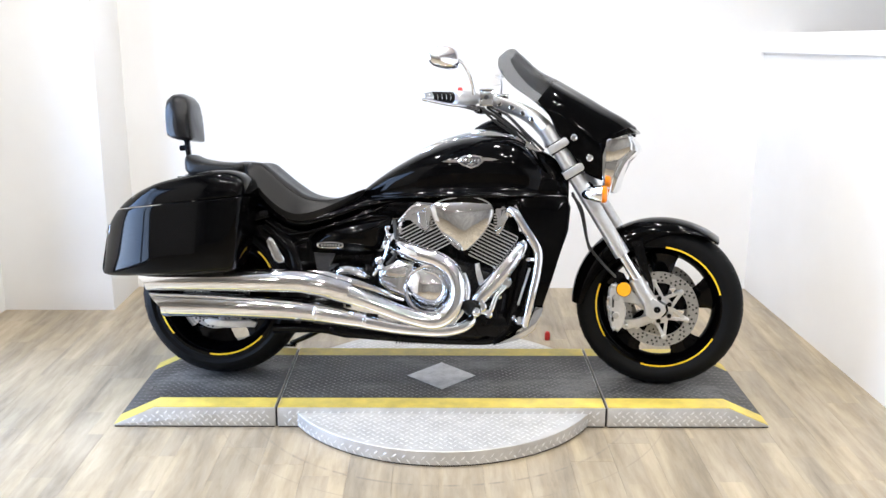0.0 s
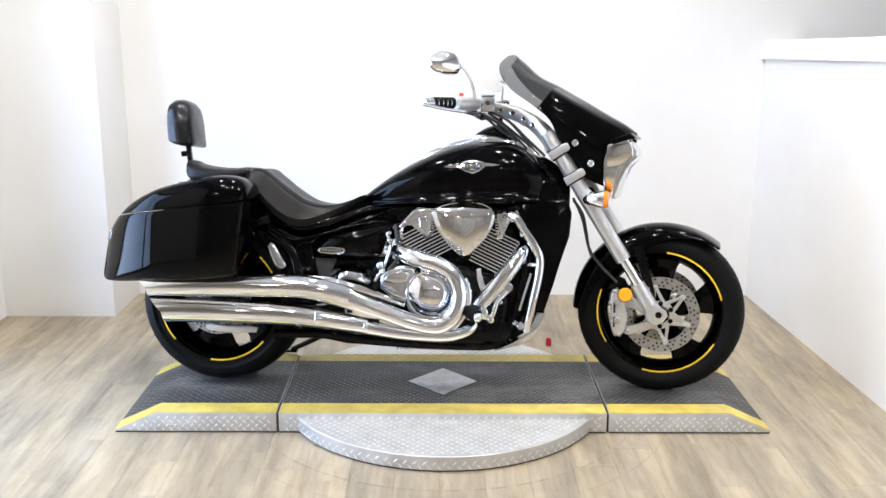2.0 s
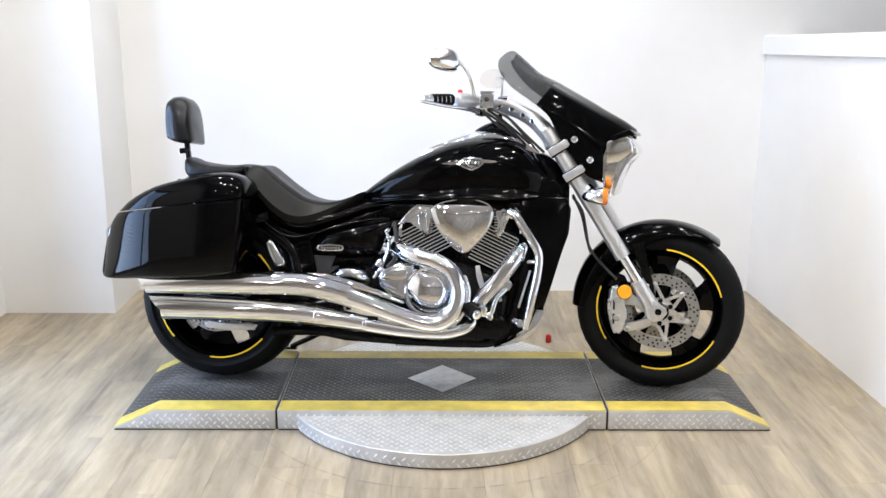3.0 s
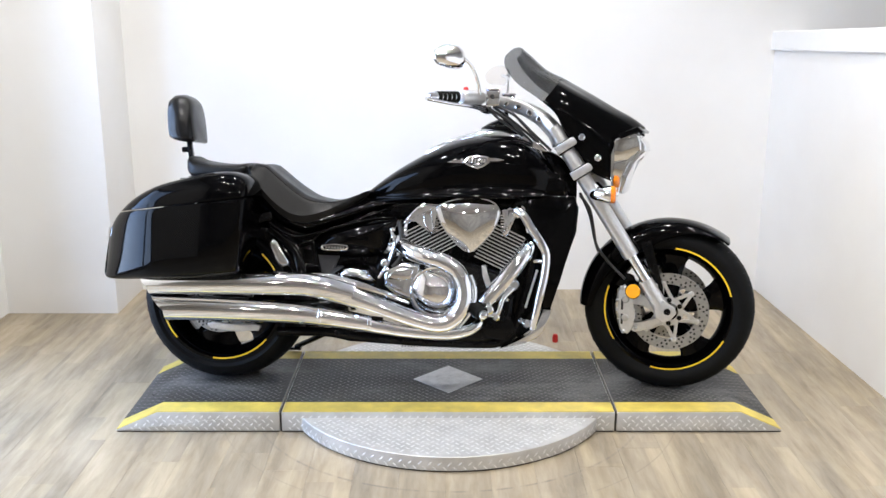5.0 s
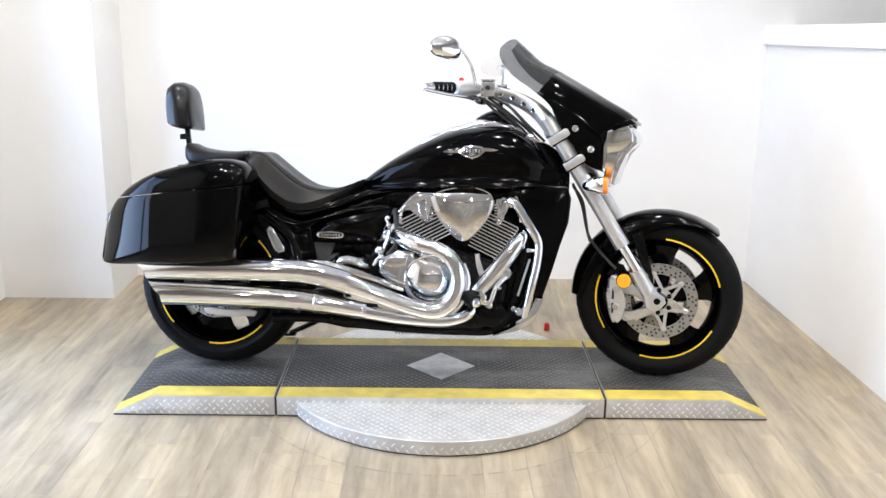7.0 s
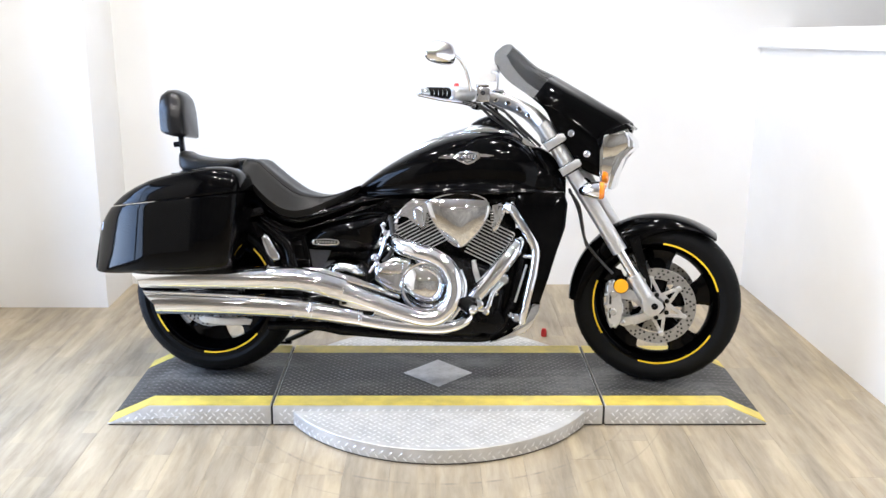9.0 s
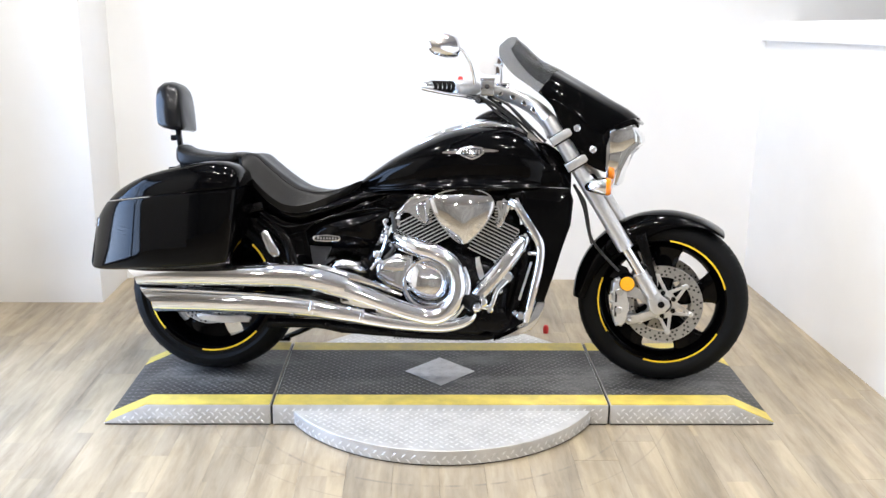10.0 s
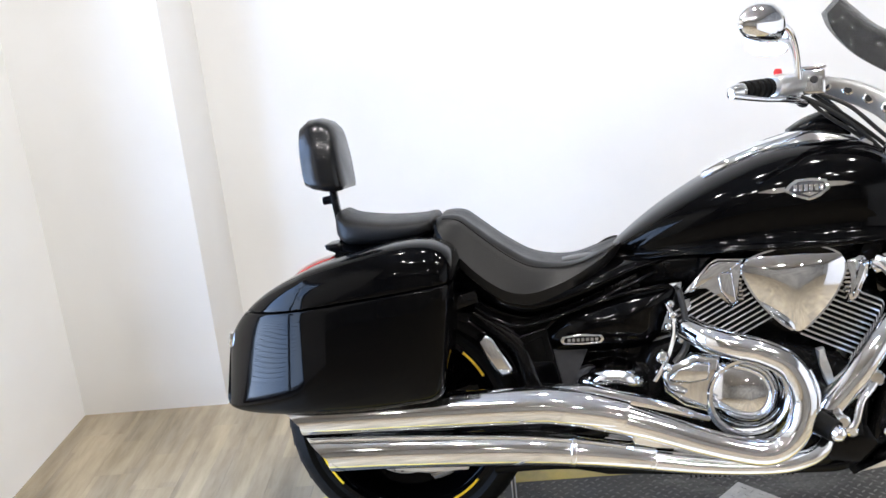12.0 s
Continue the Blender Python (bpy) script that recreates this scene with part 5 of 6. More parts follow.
for sgn in (1, -1):
    slope = Vector((-0.125, 0, 1)).normalized()
    bag = part("saddlebag", cut(bag_body(sgn), (0.134, 0, 0.7100 if sgn > 0 else 0.6745), slope), M_PAINT, bike, "gloss black hard saddlebag", angle=50)
    part("saddlebag_lid", cut(bag_body(sgn), (0.134, 0, 0.7130 if sgn > 0 else 0.6775), -slope), M_PAINT, bag, "gloss black saddlebag lid", angle=50)
    lt = part("bag_latch", plate([(-0.413, 0.575), (-0.409, 0.592), (-0.395, 0.59), (-0.400, 0.555), (-0.415, 0.556)], 0.172 * sgn, 0.186 * sgn, 0.003), M_CHROME, bag, "small chrome latch")
    part("bag_bracket", plate([(0.05, 0.62), (0.21, 0.66), (0.215, 0.63), (0.05, 0.58)], 0.13 * sgn, 0.172 * sgn, 0.004), M_BLACK, bike, "black saddlebag bracket")
    part("passenger_peg", plate([(0.207, 0.545), (0.228, 0.560), (0.244, 0.551), (0.288, 0.478), (0.286, 0.462), (0.262, 0.455), (0.246, 0.472)], 0.185 * sgn, 0.222 * sgn, 0.007, 0, 3), M_CHROME, bike, "chrome folded passenger peg")
    part("frame_rail", pipe([(0.20, 0.14 * sgn, 0.60), (0.30, 0.15 * sgn, 0.52), (0.33, 0.155 * sgn, 0.43), (0.37, 0.15 * sgn, 0.35)], 0.024, 14, 20), M_BLACK, bike, "black frame rail")
    part("tool_box", plate([(0.291, 0.536), (0.375, 0.562), (0.402, 0.412), (0.308, 0.420)], 0.13 * sgn, 0.168 * sgn, 0.007, 0, 3), M_PAINT, bike, "gloss black tool box panel")
    part("box_panel", plate([(0.312, 0.520), (0.362, 0.538), (0.378, 0.430), (0.324, 0.434)], 0.166 * sgn, 0.172 * sgn, 0.003), M_PAINT, bike, "gloss black inset panel")
    part("fender_trim", plate([(0.147, 0.570), (0.152, 0.562), (0.132, 0.520), (0.117, 0.508), (0.120, 0.529)], 0.185 * sgn, 0.20 * sgn, 0.003), M_CHROME, bike, "small chrome fender trim")
    part("lower_panel", plate([(0.384, 0.50), (0.468, 0.498), (0.430, 0.41), (0.405, 0.41)], 0.135 * sgn, 0.158 * sgn, 0.004), M_GREY, bike, "grey plastic lower side panel")

# plate added to close and darken the view through below the seat
part("seat_fill", plate([(0.12, 0.60), (0.20, 0.66), (0.60, 0.67), (0.62, 0.50), (0.60, 0.36), (0.40, 0.33), (0.34, 0.42), (0.29, 0.52), (0.22, 0.57)], -0.10, 0.115, 0.01), M_BLACK, bike, "black fill plate added below the seat")

# engine
part("crankcase", plate([(0.58, 0.22), (0.56, 0.40), (0.62, 0.50), (0.74, 0.53), (0.92, 0.49), (1.06, 0.45), (1.13, 0.36), (1.11, 0.22), (1.02, 0.175), (0.70, 0.18)], -0.15, 0.15, 0.025, 0, 3), M_BLACK, bike, "satin black engine crankcase")
part("engine_core", plate([(0.70, 0.50), (0.72, 0.68), (0.84, 0.70), (1.02, 0.69), (1.15, 0.68), (1.17, 0.56), (1.06, 0.44), (0.86, 0.45)], -0.095, 0.095, 0.02), M_BLACK, bike, "black engine core")


def cylinder(name, center, axis, count, long, label):
    d = Vector(axis).normalized()
    p = Vector((d.y, -d.x))
    h = 0.0063 * count
    core = bmesh.new()
    prism(core, [(center[0] + d.x * a + p.x * b, center[1] + d.y * a + p.y * b) for a, b in ((-h, -long * 0.86), (h, -long * 0.86), (h, long * 0.86), (-h, long * 0.86))], (-0.11, 0.096), side, 0.012)
    cy = part(name, core, M_HOLE, bike, label)
    for k in range(count):
        s = (k - (count - 1) / 2) * 0.0128
        bm = bmesh.new()
        c = (center[0] + d.x * s, center[1] + d.y * s)
        prism(bm, [(c[0] + d.x * a + p.x * b, c[1] + d.y * a + p.y * b) for a, b in ((-0.0021, -long), (0.0021, -long), (0.0021, long), (-0.0021, long))], (-0.125, 0.128), side)
        bm.faces.ensure_lookup_table()
        bm.faces[1].material_index = 1
        part("cooling_fin", bm, [M_HOLE, M_SATIN], cy, "bright-edged cooling fin" if k == 0 else "", smooth=False)
    return cy


cylinder("rear_cylinder", (0.795, 0.560), (-0.47, 0.88), 11, 0.098, "black finned rear cylinder")
cylinder("front_cylinder", (1.072, 0.535), (0.42, 0.91), 12, 0.078, "black finned front cylinder")
RH = [(0.694, 0.617), (0.722, 0.645), (0.756, 0.688), (0.777, 0.703), (0.858, 0.698), (0.852, 0.668), (0.822, 0.659), (0.829, 0.594), (0.808, 0.578), (0.771, 0.625), (0.754, 0.639), (0.729, 0.624)]
rh = part("rear_head_cover", plate(RH, 0.10, 0.158, 0.007, 0, 3), M_CHROME, bike, "chrome rear cylinder head cover")
part("cover_ridge", plate([(0.716, 0.632), (0.738, 0.658), (0.764, 0.688), (0.782, 0.696), (0.834, 0.692), (0.812, 0.672), (0.776, 0.668), (0.752, 0.648), (0.732, 0.632)], 0.150, 0.170, 0.006, 0, 3), M_CHROME, rh, "raised chrome ridge")
part("cover_leg", plate([(0.778, 0.668), (0.812, 0.668), (0.822, 0.598), (0.808, 0.586), (0.784, 0.622)], 0.150, 0.168, 0.006, 0, 3), M_CHROME, rh, "raised chrome leg")
for k in range(6):
    c = (0.8245 + 0.0008 * k, 0.648 - 0.0095 * k)
    part("cover_tooth", plate([(c[0] - 0.006, c[1] - 0.0028), (c[0] + 0.010, c[1] - 0.0028), (c[0] + 0.010, c[1] + 0.0028), (c[0] - 0.006, c[1] + 0.0028)], 0.12, 0.156, 0.0012), M_CHROME, rh)
part("cover_lug", plate([(0.694, 0.568), (0.693, 0.600), (0.717, 0.605), (0.721, 0.586), (0.707, 0.564)], 0.09, 0.135, 0.005), M_CHROME, rh, "small chrome lug")
part("rocker_box", plate([(0.735, 0.640), (0.745, 0.700), (0.84, 0.705), (0.845, 0.62), (0.80, 0.60)], 0.06, 0.128, 0.006), M_BLACK, bike, "black rear rocker box")
FH = [(1.064, 0.682), (1.100, 0.681), (1.133, 0.686), (1.123, 0.654), (1.097, 0.588), (1.076, 0.577), (1.072, 0.598), (1.088, 0.641), (1.079, 0.668)]
fh = part("front_head_cover", plate(FH, 0.10, 0.160, 0.007, 0, 3), M_CHROME, bike, "chrome front cylinder head cover")
part("cover_ridge", plate([(1.094, 0.676), (1.122, 0.680), (1.114, 0.654), (1.094, 0.604), (1.082, 0.592), (1.082, 0.604), (1.098, 0.646)], 0.152, 0.170, 0.005, 0, 3), M_CHROME, fh, "raised chrome ridge")
for k in range(6):
    c = (1.074 + 0.0004 * k, 0.658 - 0.0105 * k)
    part("cover_tooth", plate([(c[0] - 0.008, c[1] - 0.003), (c[0] + 0.008, c[1] - 0.003), (c[0] + 0.008, c[1] + 0.003), (c[0] - 0.008, c[1] + 0.003)], 0.12, 0.156, 0.0012), M_CHROME, fh)
AIR = [(0.832, 0.680), (0.868, 0.705), (0.925, 0.719), (0.972, 0.723), (1.026, 0.712), (1.060, 0.688), (1.062, 0.652), (1.036, 0.597), (0.995, 0.548), (0.960, 0.522), (0.926, 0.535), (0.884, 0.576), (0.848, 0.628)]
ac = part("air_cleaner", dome(AIR, 0.178, 0.197, 72, 18, 2.25, (0.952, 0.652)), M_CHROME, bike, "polished chrome air cleaner cover")
part("air_cleaner_band", plate([(0.955 + (a - 0.955) * 1.02, 0.64 + (b - 0.64) * 1.02) for a, b in AIR], 0.142, 0.179, 0.007, 72, 3), M_CHROME, ac, "rounded chrome rim")
part("air_cleaner_rim", plate([(0.96 + (a - 0.96) * 1.03, 0.635 + (b - 0.635) * 1.03) for a, b in AIR], 0.118, 0.142, 0.004, 60), M_BLACK, ac, "black air cleaner base")
part("clutch_surround", disc(0.840, 0.371, 0.106, 0.13, 0.198, 0.014, 56), M_CHROME, bike, "chrome clutch surround")
bm = bmesh.new()
lathe(bm, [(0.094, -0.18), (0.094, -0.196), (0.091, -0.199), (0.0855, -0.198), (0.0845, -0.1965)] + [(max(r, 0.0005), -0.1975 - 0.0235 * (1 - (r / 0.083) ** 2) - (0.0035 if r < 0.082 else 0.0)) for r in (0.083, 0.0815, 0.077, 0.070, 0.060, 0.048, 0.034, 0.018, 0.0)], (0.833, 0, 0.374), "Y", 72)
part("clutch_cover", bm, M_CHROME, bike, "round polished clutch cover")
gc = part("gear_cover", plate([(0.636, 0.440), (0.664, 0.455), (0.712, 0.484), (0.775, 0.474), (0.772, 0.436), (0.756, 0.413), (0.752, 0.358), (0.740, 0.336), (0.684, 0.354), (0.640, 0.392)], 0.14, 0.192, 0.014, 0, 4), M_CHROME, bike, "chrome gear cover")
part("cover_step", plate([(0.652, 0.432), (0.676, 0.446), (0.716, 0.466), (0.752, 0.458), (0.742, 0.420), (0.700, 0.412), (0.655, 0.418)], 0.188, 0.203, 0.008, 0, 3), M_CHROME, gc)
part("oval_cover", dome([(0.432, 0.424), (0.462, 0.460), (0.526, 0.474), (0.584, 0.456), (0.610, 0.415), (0.594, 0.398), (0.538, 0.408), (0.452, 0.408)], 0.16, 0.222, 48, 10, 2.6, (0.53, 0.438)), M_CHROME, bike, "chrome oval cover")
part("cover_strip", pipe([(0.448, 0.225, 0.420), (0.538, 0.228, 0.397), (0.612, 0.23, 0.374), (0.685, 0.23, 0.351), (0.738, 0.225, 0.334)], [0.006, 0.009, 0.010, 0.009, 0.006], 12, 24), M_CHROME, bike, "chrome strip along the engine cover")
part("pivot_plate", plate([(0.44, 0.42), (0.52, 0.46), (0.60, 0.46), (0.65, 0.40), (0.60, 0.33), (0.48, 0.33)], 0.12, 0.155, 0.006), M_BLACK, bike, "black pivot plate")
for bu, bw, br_, bv in ((0.640, 0.478, 0.017, 0.19), (0.652, 0.452, 0.012, 0.195), (0.668, 0.60, 0.010, 0.165), (0.672, 0.572, 0.012, 0.165), (0.660, 0.545, 0.010, 0.165), (0.690, 0.51, 0.012, 0.16), (0.675, 0.525, 0.009, 0.165), (0.70, 0.488, 0.008, 0.16), (0.63, 0.44, 0.008, 0.18)):
    bm = bmesh.new()
    bmesh.ops.create_icosphere(bm, subdivisions=2, radius=br_, matrix=Matrix.Translation(P(bu, bv, bw)) @ Matrix.Diagonal((1, 0.8, 1, 1)))
    part("dome_nut", bm, M_CHROME, bike, "small chrome dome nut")
part("linkage_hose", pipe([(0.66, 0.16, 0.60), (0.675, 0.17, 0.55), (0.66, 0.18, 0.49), (0.64, 0.185, 0.45), (0.62, 0.19, 0.42)], 0.006, 8, 20), M_CHROME, bike)
part("linkage_hose", pipe([(0.69, 0.15, 0.63), (0.70, 0.16, 0.57), (0.70, 0.17, 0.50), (0.67, 0.18, 0.46)], 0.008, 8, 20), M_HOSE, bike)
part("cover_rib", plate([(1.000, 0.470), (1.016, 0.474), (1.020, 0.45), (1.03, 0.42), (1.040, 0.385), (1.028, 0.372), (1.014, 0.40), (1.004, 0.435)], 0.14, 0.165, 0.004), M_ALLOY, bike, "cast alloy engine rib")

# exhaust
part("rear_exhaust_pipe", pipe([(0.705, 0.17, 0.540), (0.745, 0.215, 0.523), (0.80, 0.24, 0.508), (0.862, 0.25, 0.491), (0.918, 0.255, 0.454), (0.944, 0.26, 0.383), (0.924, 0.265, 0.308), (0.862, 0.27, 0.265), (0.755, 0.275, 0.285), (0.607, 0.28, 0.337), (0.50, 0.28, 0.371), (0.42, 0.28, 0.392)],
     [0.030, 0.032, 0.032, 0.031, 0.031, 0.031, 0.031, 0.031, 0.031, 0.034, 0.040, 0.043], 28, 110), M_CHROME, bike, "chrome looping rear exhaust pipe")
part("pipe_shield_edge", pipe([(0.958, 0.225, 0.44), (0.977, 0.23, 0.378), (0.956, 0.235, 0.298), (0.892, 0.24, 0.238), (0.80, 0.245, 0.240), (0.65, 0.255, 0.284)], 0.012, 14, 50), M_CHROME, bike, "chrome exhaust shield edge")
part("front_exhaust_pipe", pipe([(1.176, 0.10, 0.575), (1.178, 0.135, 0.553), (1.160, 0.16, 0.520), (1.110, 0.175, 0.450), (1.060, 0.18, 0.385), (1.015, 0.18, 0.33), (0.99, 0.17, 0.28)], [0.024, 0.028, 0.031, 0.033, 0.034, 0.034, 0.03], 26, 50), M_CHROME, bike, "chrome front exhaust pipe")
part("collector_pipe", pipe([(0.998, 0.225, 0.272), (0.985, 0.235, 0.256), (0.950, 0.245, 0.239), (0.88, 0.25, 0.226), (0.74, 0.255, 0.233), (0.60, 0.26, 0.254), (0.585, 0.26, 0.257)], [0.017, 0.020, 0.021, 0.021, 0.023, 0.027, 0.028], 24, 60), M_CHROME, bike, "chrome lower collector pipe")


def muffler(points, radius, slash, label):
    mf = part("muffler", pipe(points, radius, 36, 60, slash=slash, caps=(False, True)), M_CHROME, bike, label)
    a, b = Vector(points[0]), Vector(points[1])
    q = a.lerp(b, 0.05)
    inner = [(*(q + (b - a) * 0.0),), (*(a.lerp(b, 0.6)),)]
    part("muffler_bore", pipe(inner, radius[0] * 0.93, 30, 8, slash=slash, caps=(False, True)), M_HOLE, mf, "dark muffler bore")
    return mf


muffler([(-0.222, 0.282, 0.394), (-0.10, 0.283, 0.396), (0.10, 0.284, 0.400), (0.335, 0.285, 0.402), (0.40, 0.285, 0.397), (0.455, 0.284, 0.388), (0.53, 0.282, 0.371), (0.545, 0.282, 0.367)], [0.040, 0.041, 0.042, 0.043, 0.044, 0.043, 0.039, 0.038], 0.93, "upper chrome slash-cut muffler")
muffler([(-0.165, 0.262, 0.303), (0.0, 0.263, 0.303), (0.20, 0.264, 0.299), (0.335, 0.264, 0.293), (0.45, 0.263, 0.281), (0.60, 0.26, 0.259)], [0.048, 0.046, 0.043, 0.040, 0.036, 0.030], 1.05, "lower chrome slash-cut muffler")
for (cu, cv, cw, cr, slope) in ((0.42, 0.263, 0.285, 0.0392, -0.1), (0.60, 0.26, 0.2588, 0.0312, -0.1)):
    part("muffler_clamp", pipe([(cu - 0.007, cv, cw - slope * 0.007), (cu - 0.004, cv, cw - slope * 0.004), (cu + 0.004, cv, cw + slope * 0.004), (cu + 0.007, cv, cw + slope * 0.007)], [cr - 0.002, cr, cr, cr - 0.002], 36), M_CHROME, bike, "narrow chrome clamp ring")
part("heat_shield_fin", plate([(0.540, 0.338), (0.560, 0.303), (0.60, 0.296), (0.66, 0.290), (0.725, 0.290), (0.67, 0.309), (0.60, 0.323)], 0.268, 0.298, 0.006, 0, 3), M_CHROME, bike, "chrome heat shield")
part("heat_shield_fin", plate([(0.36, 0.446), (0.46, 0.442), (0.60, 0.404), (0.70, 0.366), (0.69, 0.358), (0.58, 0.388), (0.46, 0.424), (0.36, 0.432)], 0.255, 0.285, 0.006), M_CHROME, bike, "chrome heat shield strip")

# radiator, chin, front details
part("radiator_shroud", plate([(1.155, 0.660), (1.165, 0.738), (1.335, 0.735), (1.352, 0.690), (1.345, 0.60), (1.315, 0.51), (1.288, 0.415), (1.258, 0.318), (1.222, 0.316), (1.228, 0.42), (1.222, 0.53)], -0.165, 0.165, 0.008, 0, 3), M_PAINT, bike, "gloss black radiator shroud")
part("coolant_pipe", pipe([(1.128, 0.19, 0.680), (1.150, 0.205, 0.664), (1.178, 0.205, 0.620), (1.212, 0.205, 0.570), (1.236, 0.205, 0.520), (1.232, 0.205, 0.450), (1.218, 0.205, 0.380), (1.200, 0.20, 0.29), (1.192, 0.19, 0.245)], [0.018, 0.0165, 0.0165, 0.0165, 0.0165, 0.0165, 0.0165, 0.0155, 0.014], 18, 60), M_CHROME, bike, "chrome coolant pipe")
part("pipe_elbow", plate([(1.118, 0.668), (1.125, 0.692), (1.150, 0.697), (1.160, 0.68), (1.150, 0.655), (1.128, 0.650)], 0.165, 0.195, 0.006), M_CHROME, bike, "chrome pipe elbow")
part("chin_spoiler", plate([(1.228, 0.314), (1.260, 0.313), (1.252, 0.275), (1.230, 0.228), (1.205, 0.203), (1.16, 0.185), (1.075, 0.163), (1.09, 0.174), (1.145, 0.196), (1.187, 0.218), (1.212, 0.250)], -0.165, 0.165, 0.004), M_CHROME, bike, "polished chin spoiler")
part("down_tube", pipe([(1.24, 0.13, 0.66), (1.19, 0.14, 0.50), (1.15, 0.13, 0.30), (1.09, 0.12, 0.19), (0.95, 0.11, 0.17), (0.60, 0.11, 0.18), (0.40, 0.11, 0.20), (0.22, 0.11, 0.195)], 0.018, 14, 60), M_BLACK, bike, "black frame down tube")
part("down_tube", pipe([(1.24, -0.13, 0.66), (1.19, -0.14, 0.50), (1.15, -0.13, 0.30), (1.09, -0.12, 0.19), (0.95, -0.11, 0.17), (0.60, -0.11, 0.18), (0.40, -0.11, 0.20), (0.22, -0.11, 0.195)], 0.018, 14, 60), M_BLACK, bike, "black frame down tube")
part("bash_block", plate([(1.012, 0.282), (1.107, 0.288), (1.133, 0.238), (1.088, 0.192), (1.023, 0.200), (0.98, 0.255)], -0.12, 0.168, 0.010), M_BLACK, bike, "black lower engine block")
# block added to darken the see-through gap between engine and chin
part("chin_fill", plate([(1.085, 0.19), (1.12, 0.52), (1.236, 0.52), (1.236, 0.32), (1.205, 0.235), (1.15, 0.20)], -0.12, 0.10, 0.01), M_BLACK, bike, "black fill block added behind the chin spoiler")
part("mount_bar", pipe([(1.165, 0.13, 0.49), (1.235, 0.17, 0.492)], 0.0105, 14, 3), M_CHROME, bike, "chrome mounting bar")
part("brake_rod", pipe([(1.205, 0.17, 0.46), (1.165, 0.17, 0.32)], 0.0045, 10, 3), M_ALLOY, bike, "thin steel brake rod")
for bu, bw, r, v0, v1 in ((1.032, 0.318, 0.017, 0.20, 0.245), (1.058, 0.288, 0.013, 0.19, 0.225), (1.122, 0.405, 0.019, 0.17, 0.20), (1.092, 0.352, 0.011, 0.165, 0.19), (1.172, 0.262, 0.016, 0.15, 0.19), (1.150, 0.272, 0.010, 0.15, 0.185)):
    part("pedal_boss", disc(bu, bw, r, v0, v1, 0.005, 22), M_CHROME, bike, "chrome pedal boss")
part("brake_pedal", pipe([(1.125, 0.185, 0.402), (1.10, 0.20, 0.375), (1.082, 0.21, 0.355), (1.062, 0.215, 0.30), (1.03, 0.215, 0.30)], [0.012, 0.010, 0.009, 0.010, 0.012], 12, 24), M_CHROME, bike, "chrome brake pedal")
fp = part("footpeg", pipe([(0.950, 0.195, 0.338), (0.972, 0.225, 0.324), (1.008, 0.268, 0.306)], [0.022, 0.026, 0.025], 18, 10), M_RUBBER, bike, "black rubber rider footpeg")
part("footpeg_end", pipe([(1.008, 0.268, 0.306), (1.016, 0.279, 0.301), (1.022, 0.286, 0.297)], [0.019, 0.018, 0.008], 16), M_CHROME, fp, "chrome peg end")
part("footpeg_mount", plate([(0.965, 0.338), (1.02, 0.352), (1.085, 0.318), (1.09, 0.27), (1.03, 0.278), (0.975, 0.295)], 0.15, 0.205, 0.008), M_BLACK, fp)
part("swingarm", pipe([(0.0, 0.145, 0.325), (0.15, 0.15, 0.30), (0.35, 0.14, 0.29), (0.50, 0.13, 0.31)], [0.03, 0.032, 0.036, 0.04], 16, 20), M_BLACK, bike, "black swingarm")
part("swingarm", pipe([(0.0, -0.15, 0.325), (0.15, -0.155, 0.30), (0.35, -0.15, 0.29), (0.50, -0.13, 0.31)], [0.05, 0.045, 0.04, 0.04], 16, 20), M_BLACK, bike, "black shaft-drive swingarm")
part("final_drive", disc(0.0, 0.32, 0.125, -0.19, -0.125, 0.02, 40), M_BLACK, bike, "black shaft final drive housing")
part("drive_tunnel", pipe([(0.05, -0.155, 0.31), (0.20, -0.16, 0.30), (0.36, -0.16, 0.29), (0.50, -0.15, 0.30)], [0.075, 0.062, 0.055, 0.05], 20, 16), M_BLACK, bike, "black drive shaft tunnel")
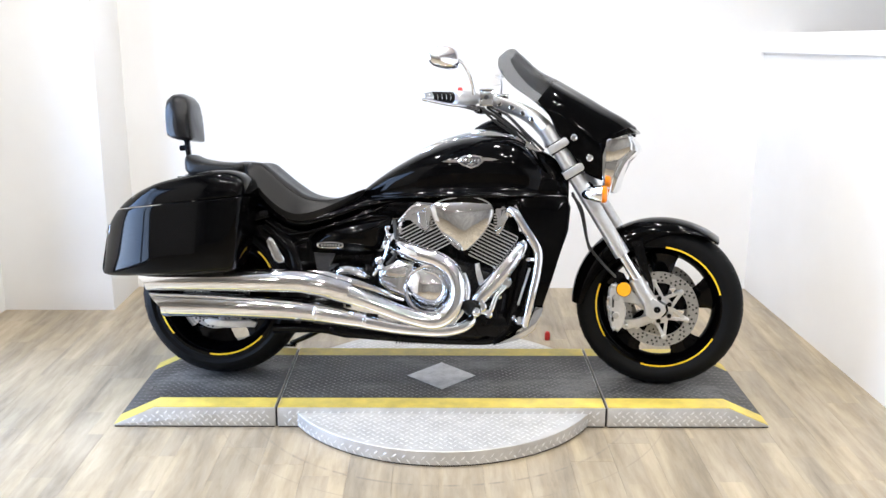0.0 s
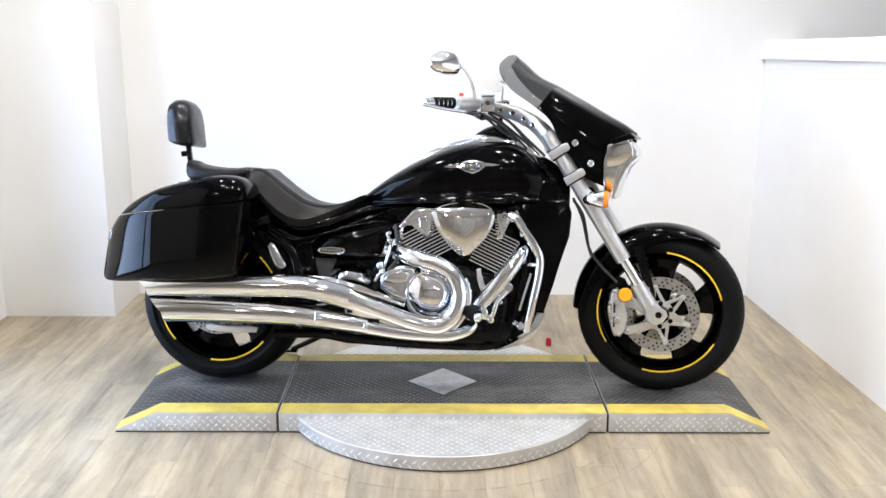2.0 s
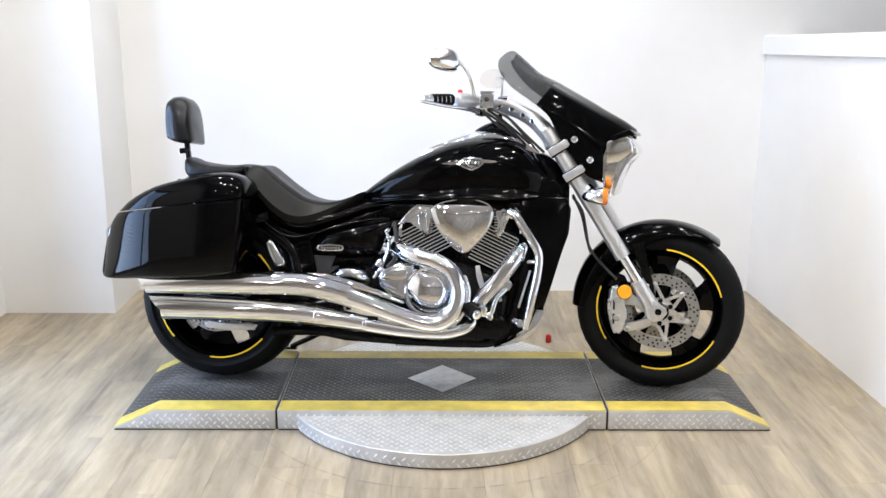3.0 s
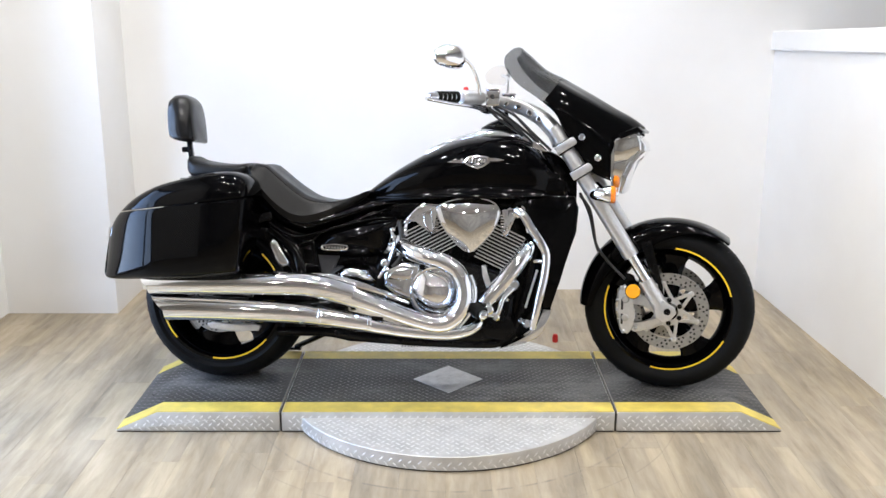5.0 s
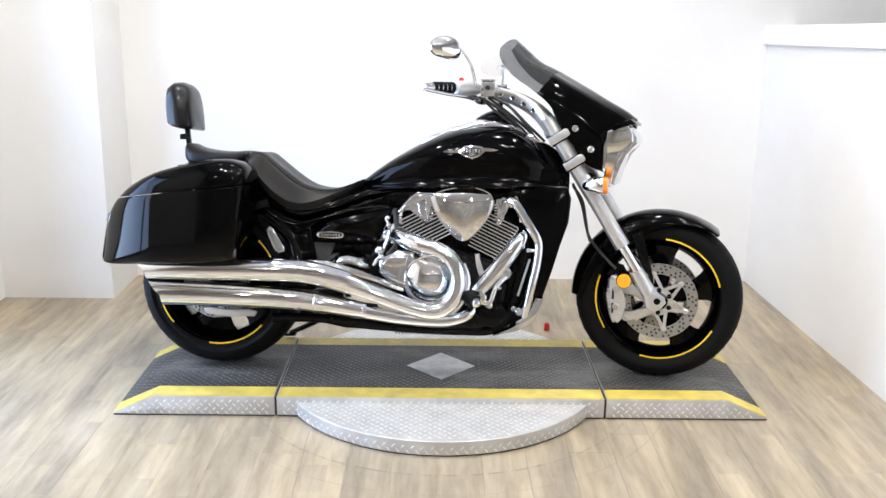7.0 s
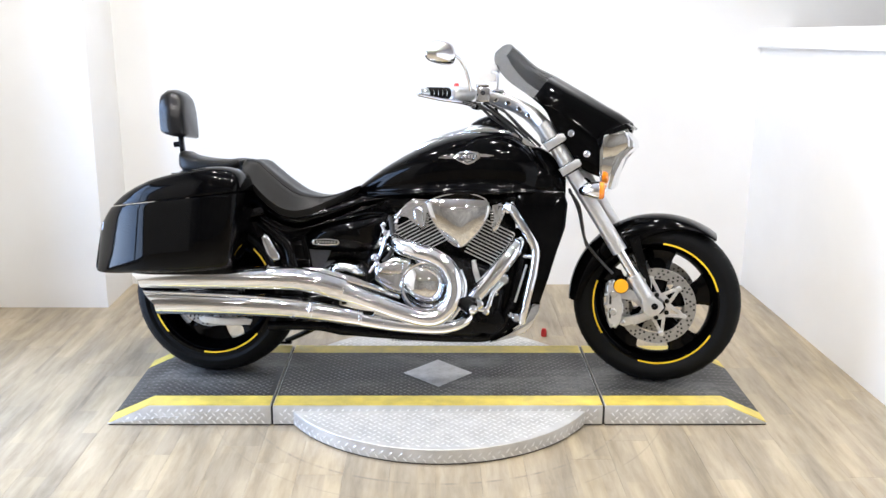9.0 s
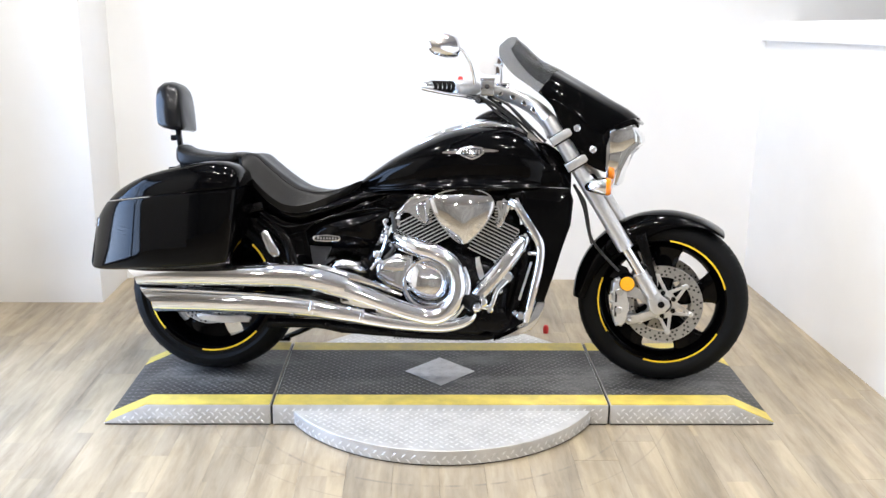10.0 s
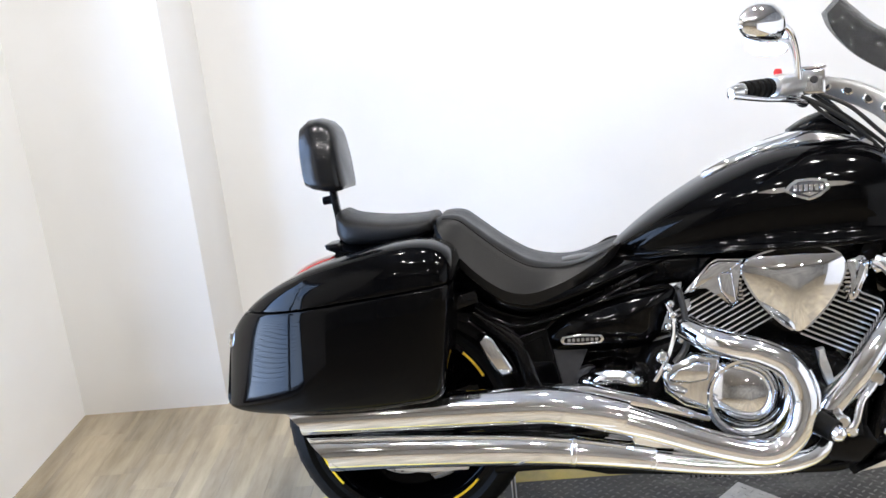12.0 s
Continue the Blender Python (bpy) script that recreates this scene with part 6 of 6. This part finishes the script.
part("rear_caliper_stay", plate([(-0.045, 0.226), (-0.02, 0.236), (0.05, 0.222), (0.13, 0.232), (0.165, 0.222), (0.155, 0.203), (0.10, 0.205), (0.05, 0.198), (0.0, 0.206), (-0.03, 0.208)], 0.135, 0.150, 0.004), M_SATIN, bike, "silver rear brake stay")
part("belly_guard", plate([(0.42, 0.205), (0.98, 0.20), (1.02, 0.175), (0.96, 0.155), (0.50, 0.168), (0.40, 0.185)], -0.11, 0.12, 0.008), M_BLACK, bike, "black belly guard")
bm = bmesh.new()
for k in range(22):
    box(bm, 0.70 + k * 0.0115, 0.705 + k * 0.0115, -0.12, -0.105, 0.152, 0.158)
tagged(part("belly_ribs", bm, M_PLASTIC, bike, "small black ribs below the belly guard", smooth=False), kind="stuff")
part("side_stand", pipe([(0.46, -0.12, 0.22), (0.34, -0.2, 0.14), (0.20, -0.295, 0.0645)], [0.013, 0.012, 0.011], 12, 12), M_BLACK, bike, "black side stand propping the machine")
part("stand_foot", plate([(0.165, 0.052), (0.22, 0.052), (0.22, 0.062), (0.165, 0.062)], -0.315, -0.275, 0.002), M_BLACK, bike)

# ---- floor planks ----
floor_bm = bmesh.new()
box(floor_bm, -HALL_X - 0.2, HALL_X + 0.2, HALL_Y - 0.2, BACK + 0.3, -0.12, -0.012)
floor = thing("floor", floor_bm, M_PLANK, "pale oak plank floor", "floor", kind="structure", smooth=False)
PW, PL = 0.152, 1.22
bm = bmesh.new()
box(bm, -PW / 2 + 0.00025, PW / 2 - 0.00025, -PL / 2 + 0.00025, PL / 2 - 0.00025, -0.012, 0.0, 0.0004)
plank_mesh = finish("plank", bm, M_PLANK, smooth=False)
rng = random.Random(4)
for i in range(33):
    shift = rng.random() * PL
    for j in range(8):
        x, y = -2.45 + (i + 0.5) * PW, -6.3 + shift + j * PL
        if y - PL / 2 > BACK + 0.1 or y + PL / 2 < -6.0 or x > 2.45:
            continue
        ob = new("plank", plank_mesh)
        ob.parent = floor
        ob.location = (x, y, 0)
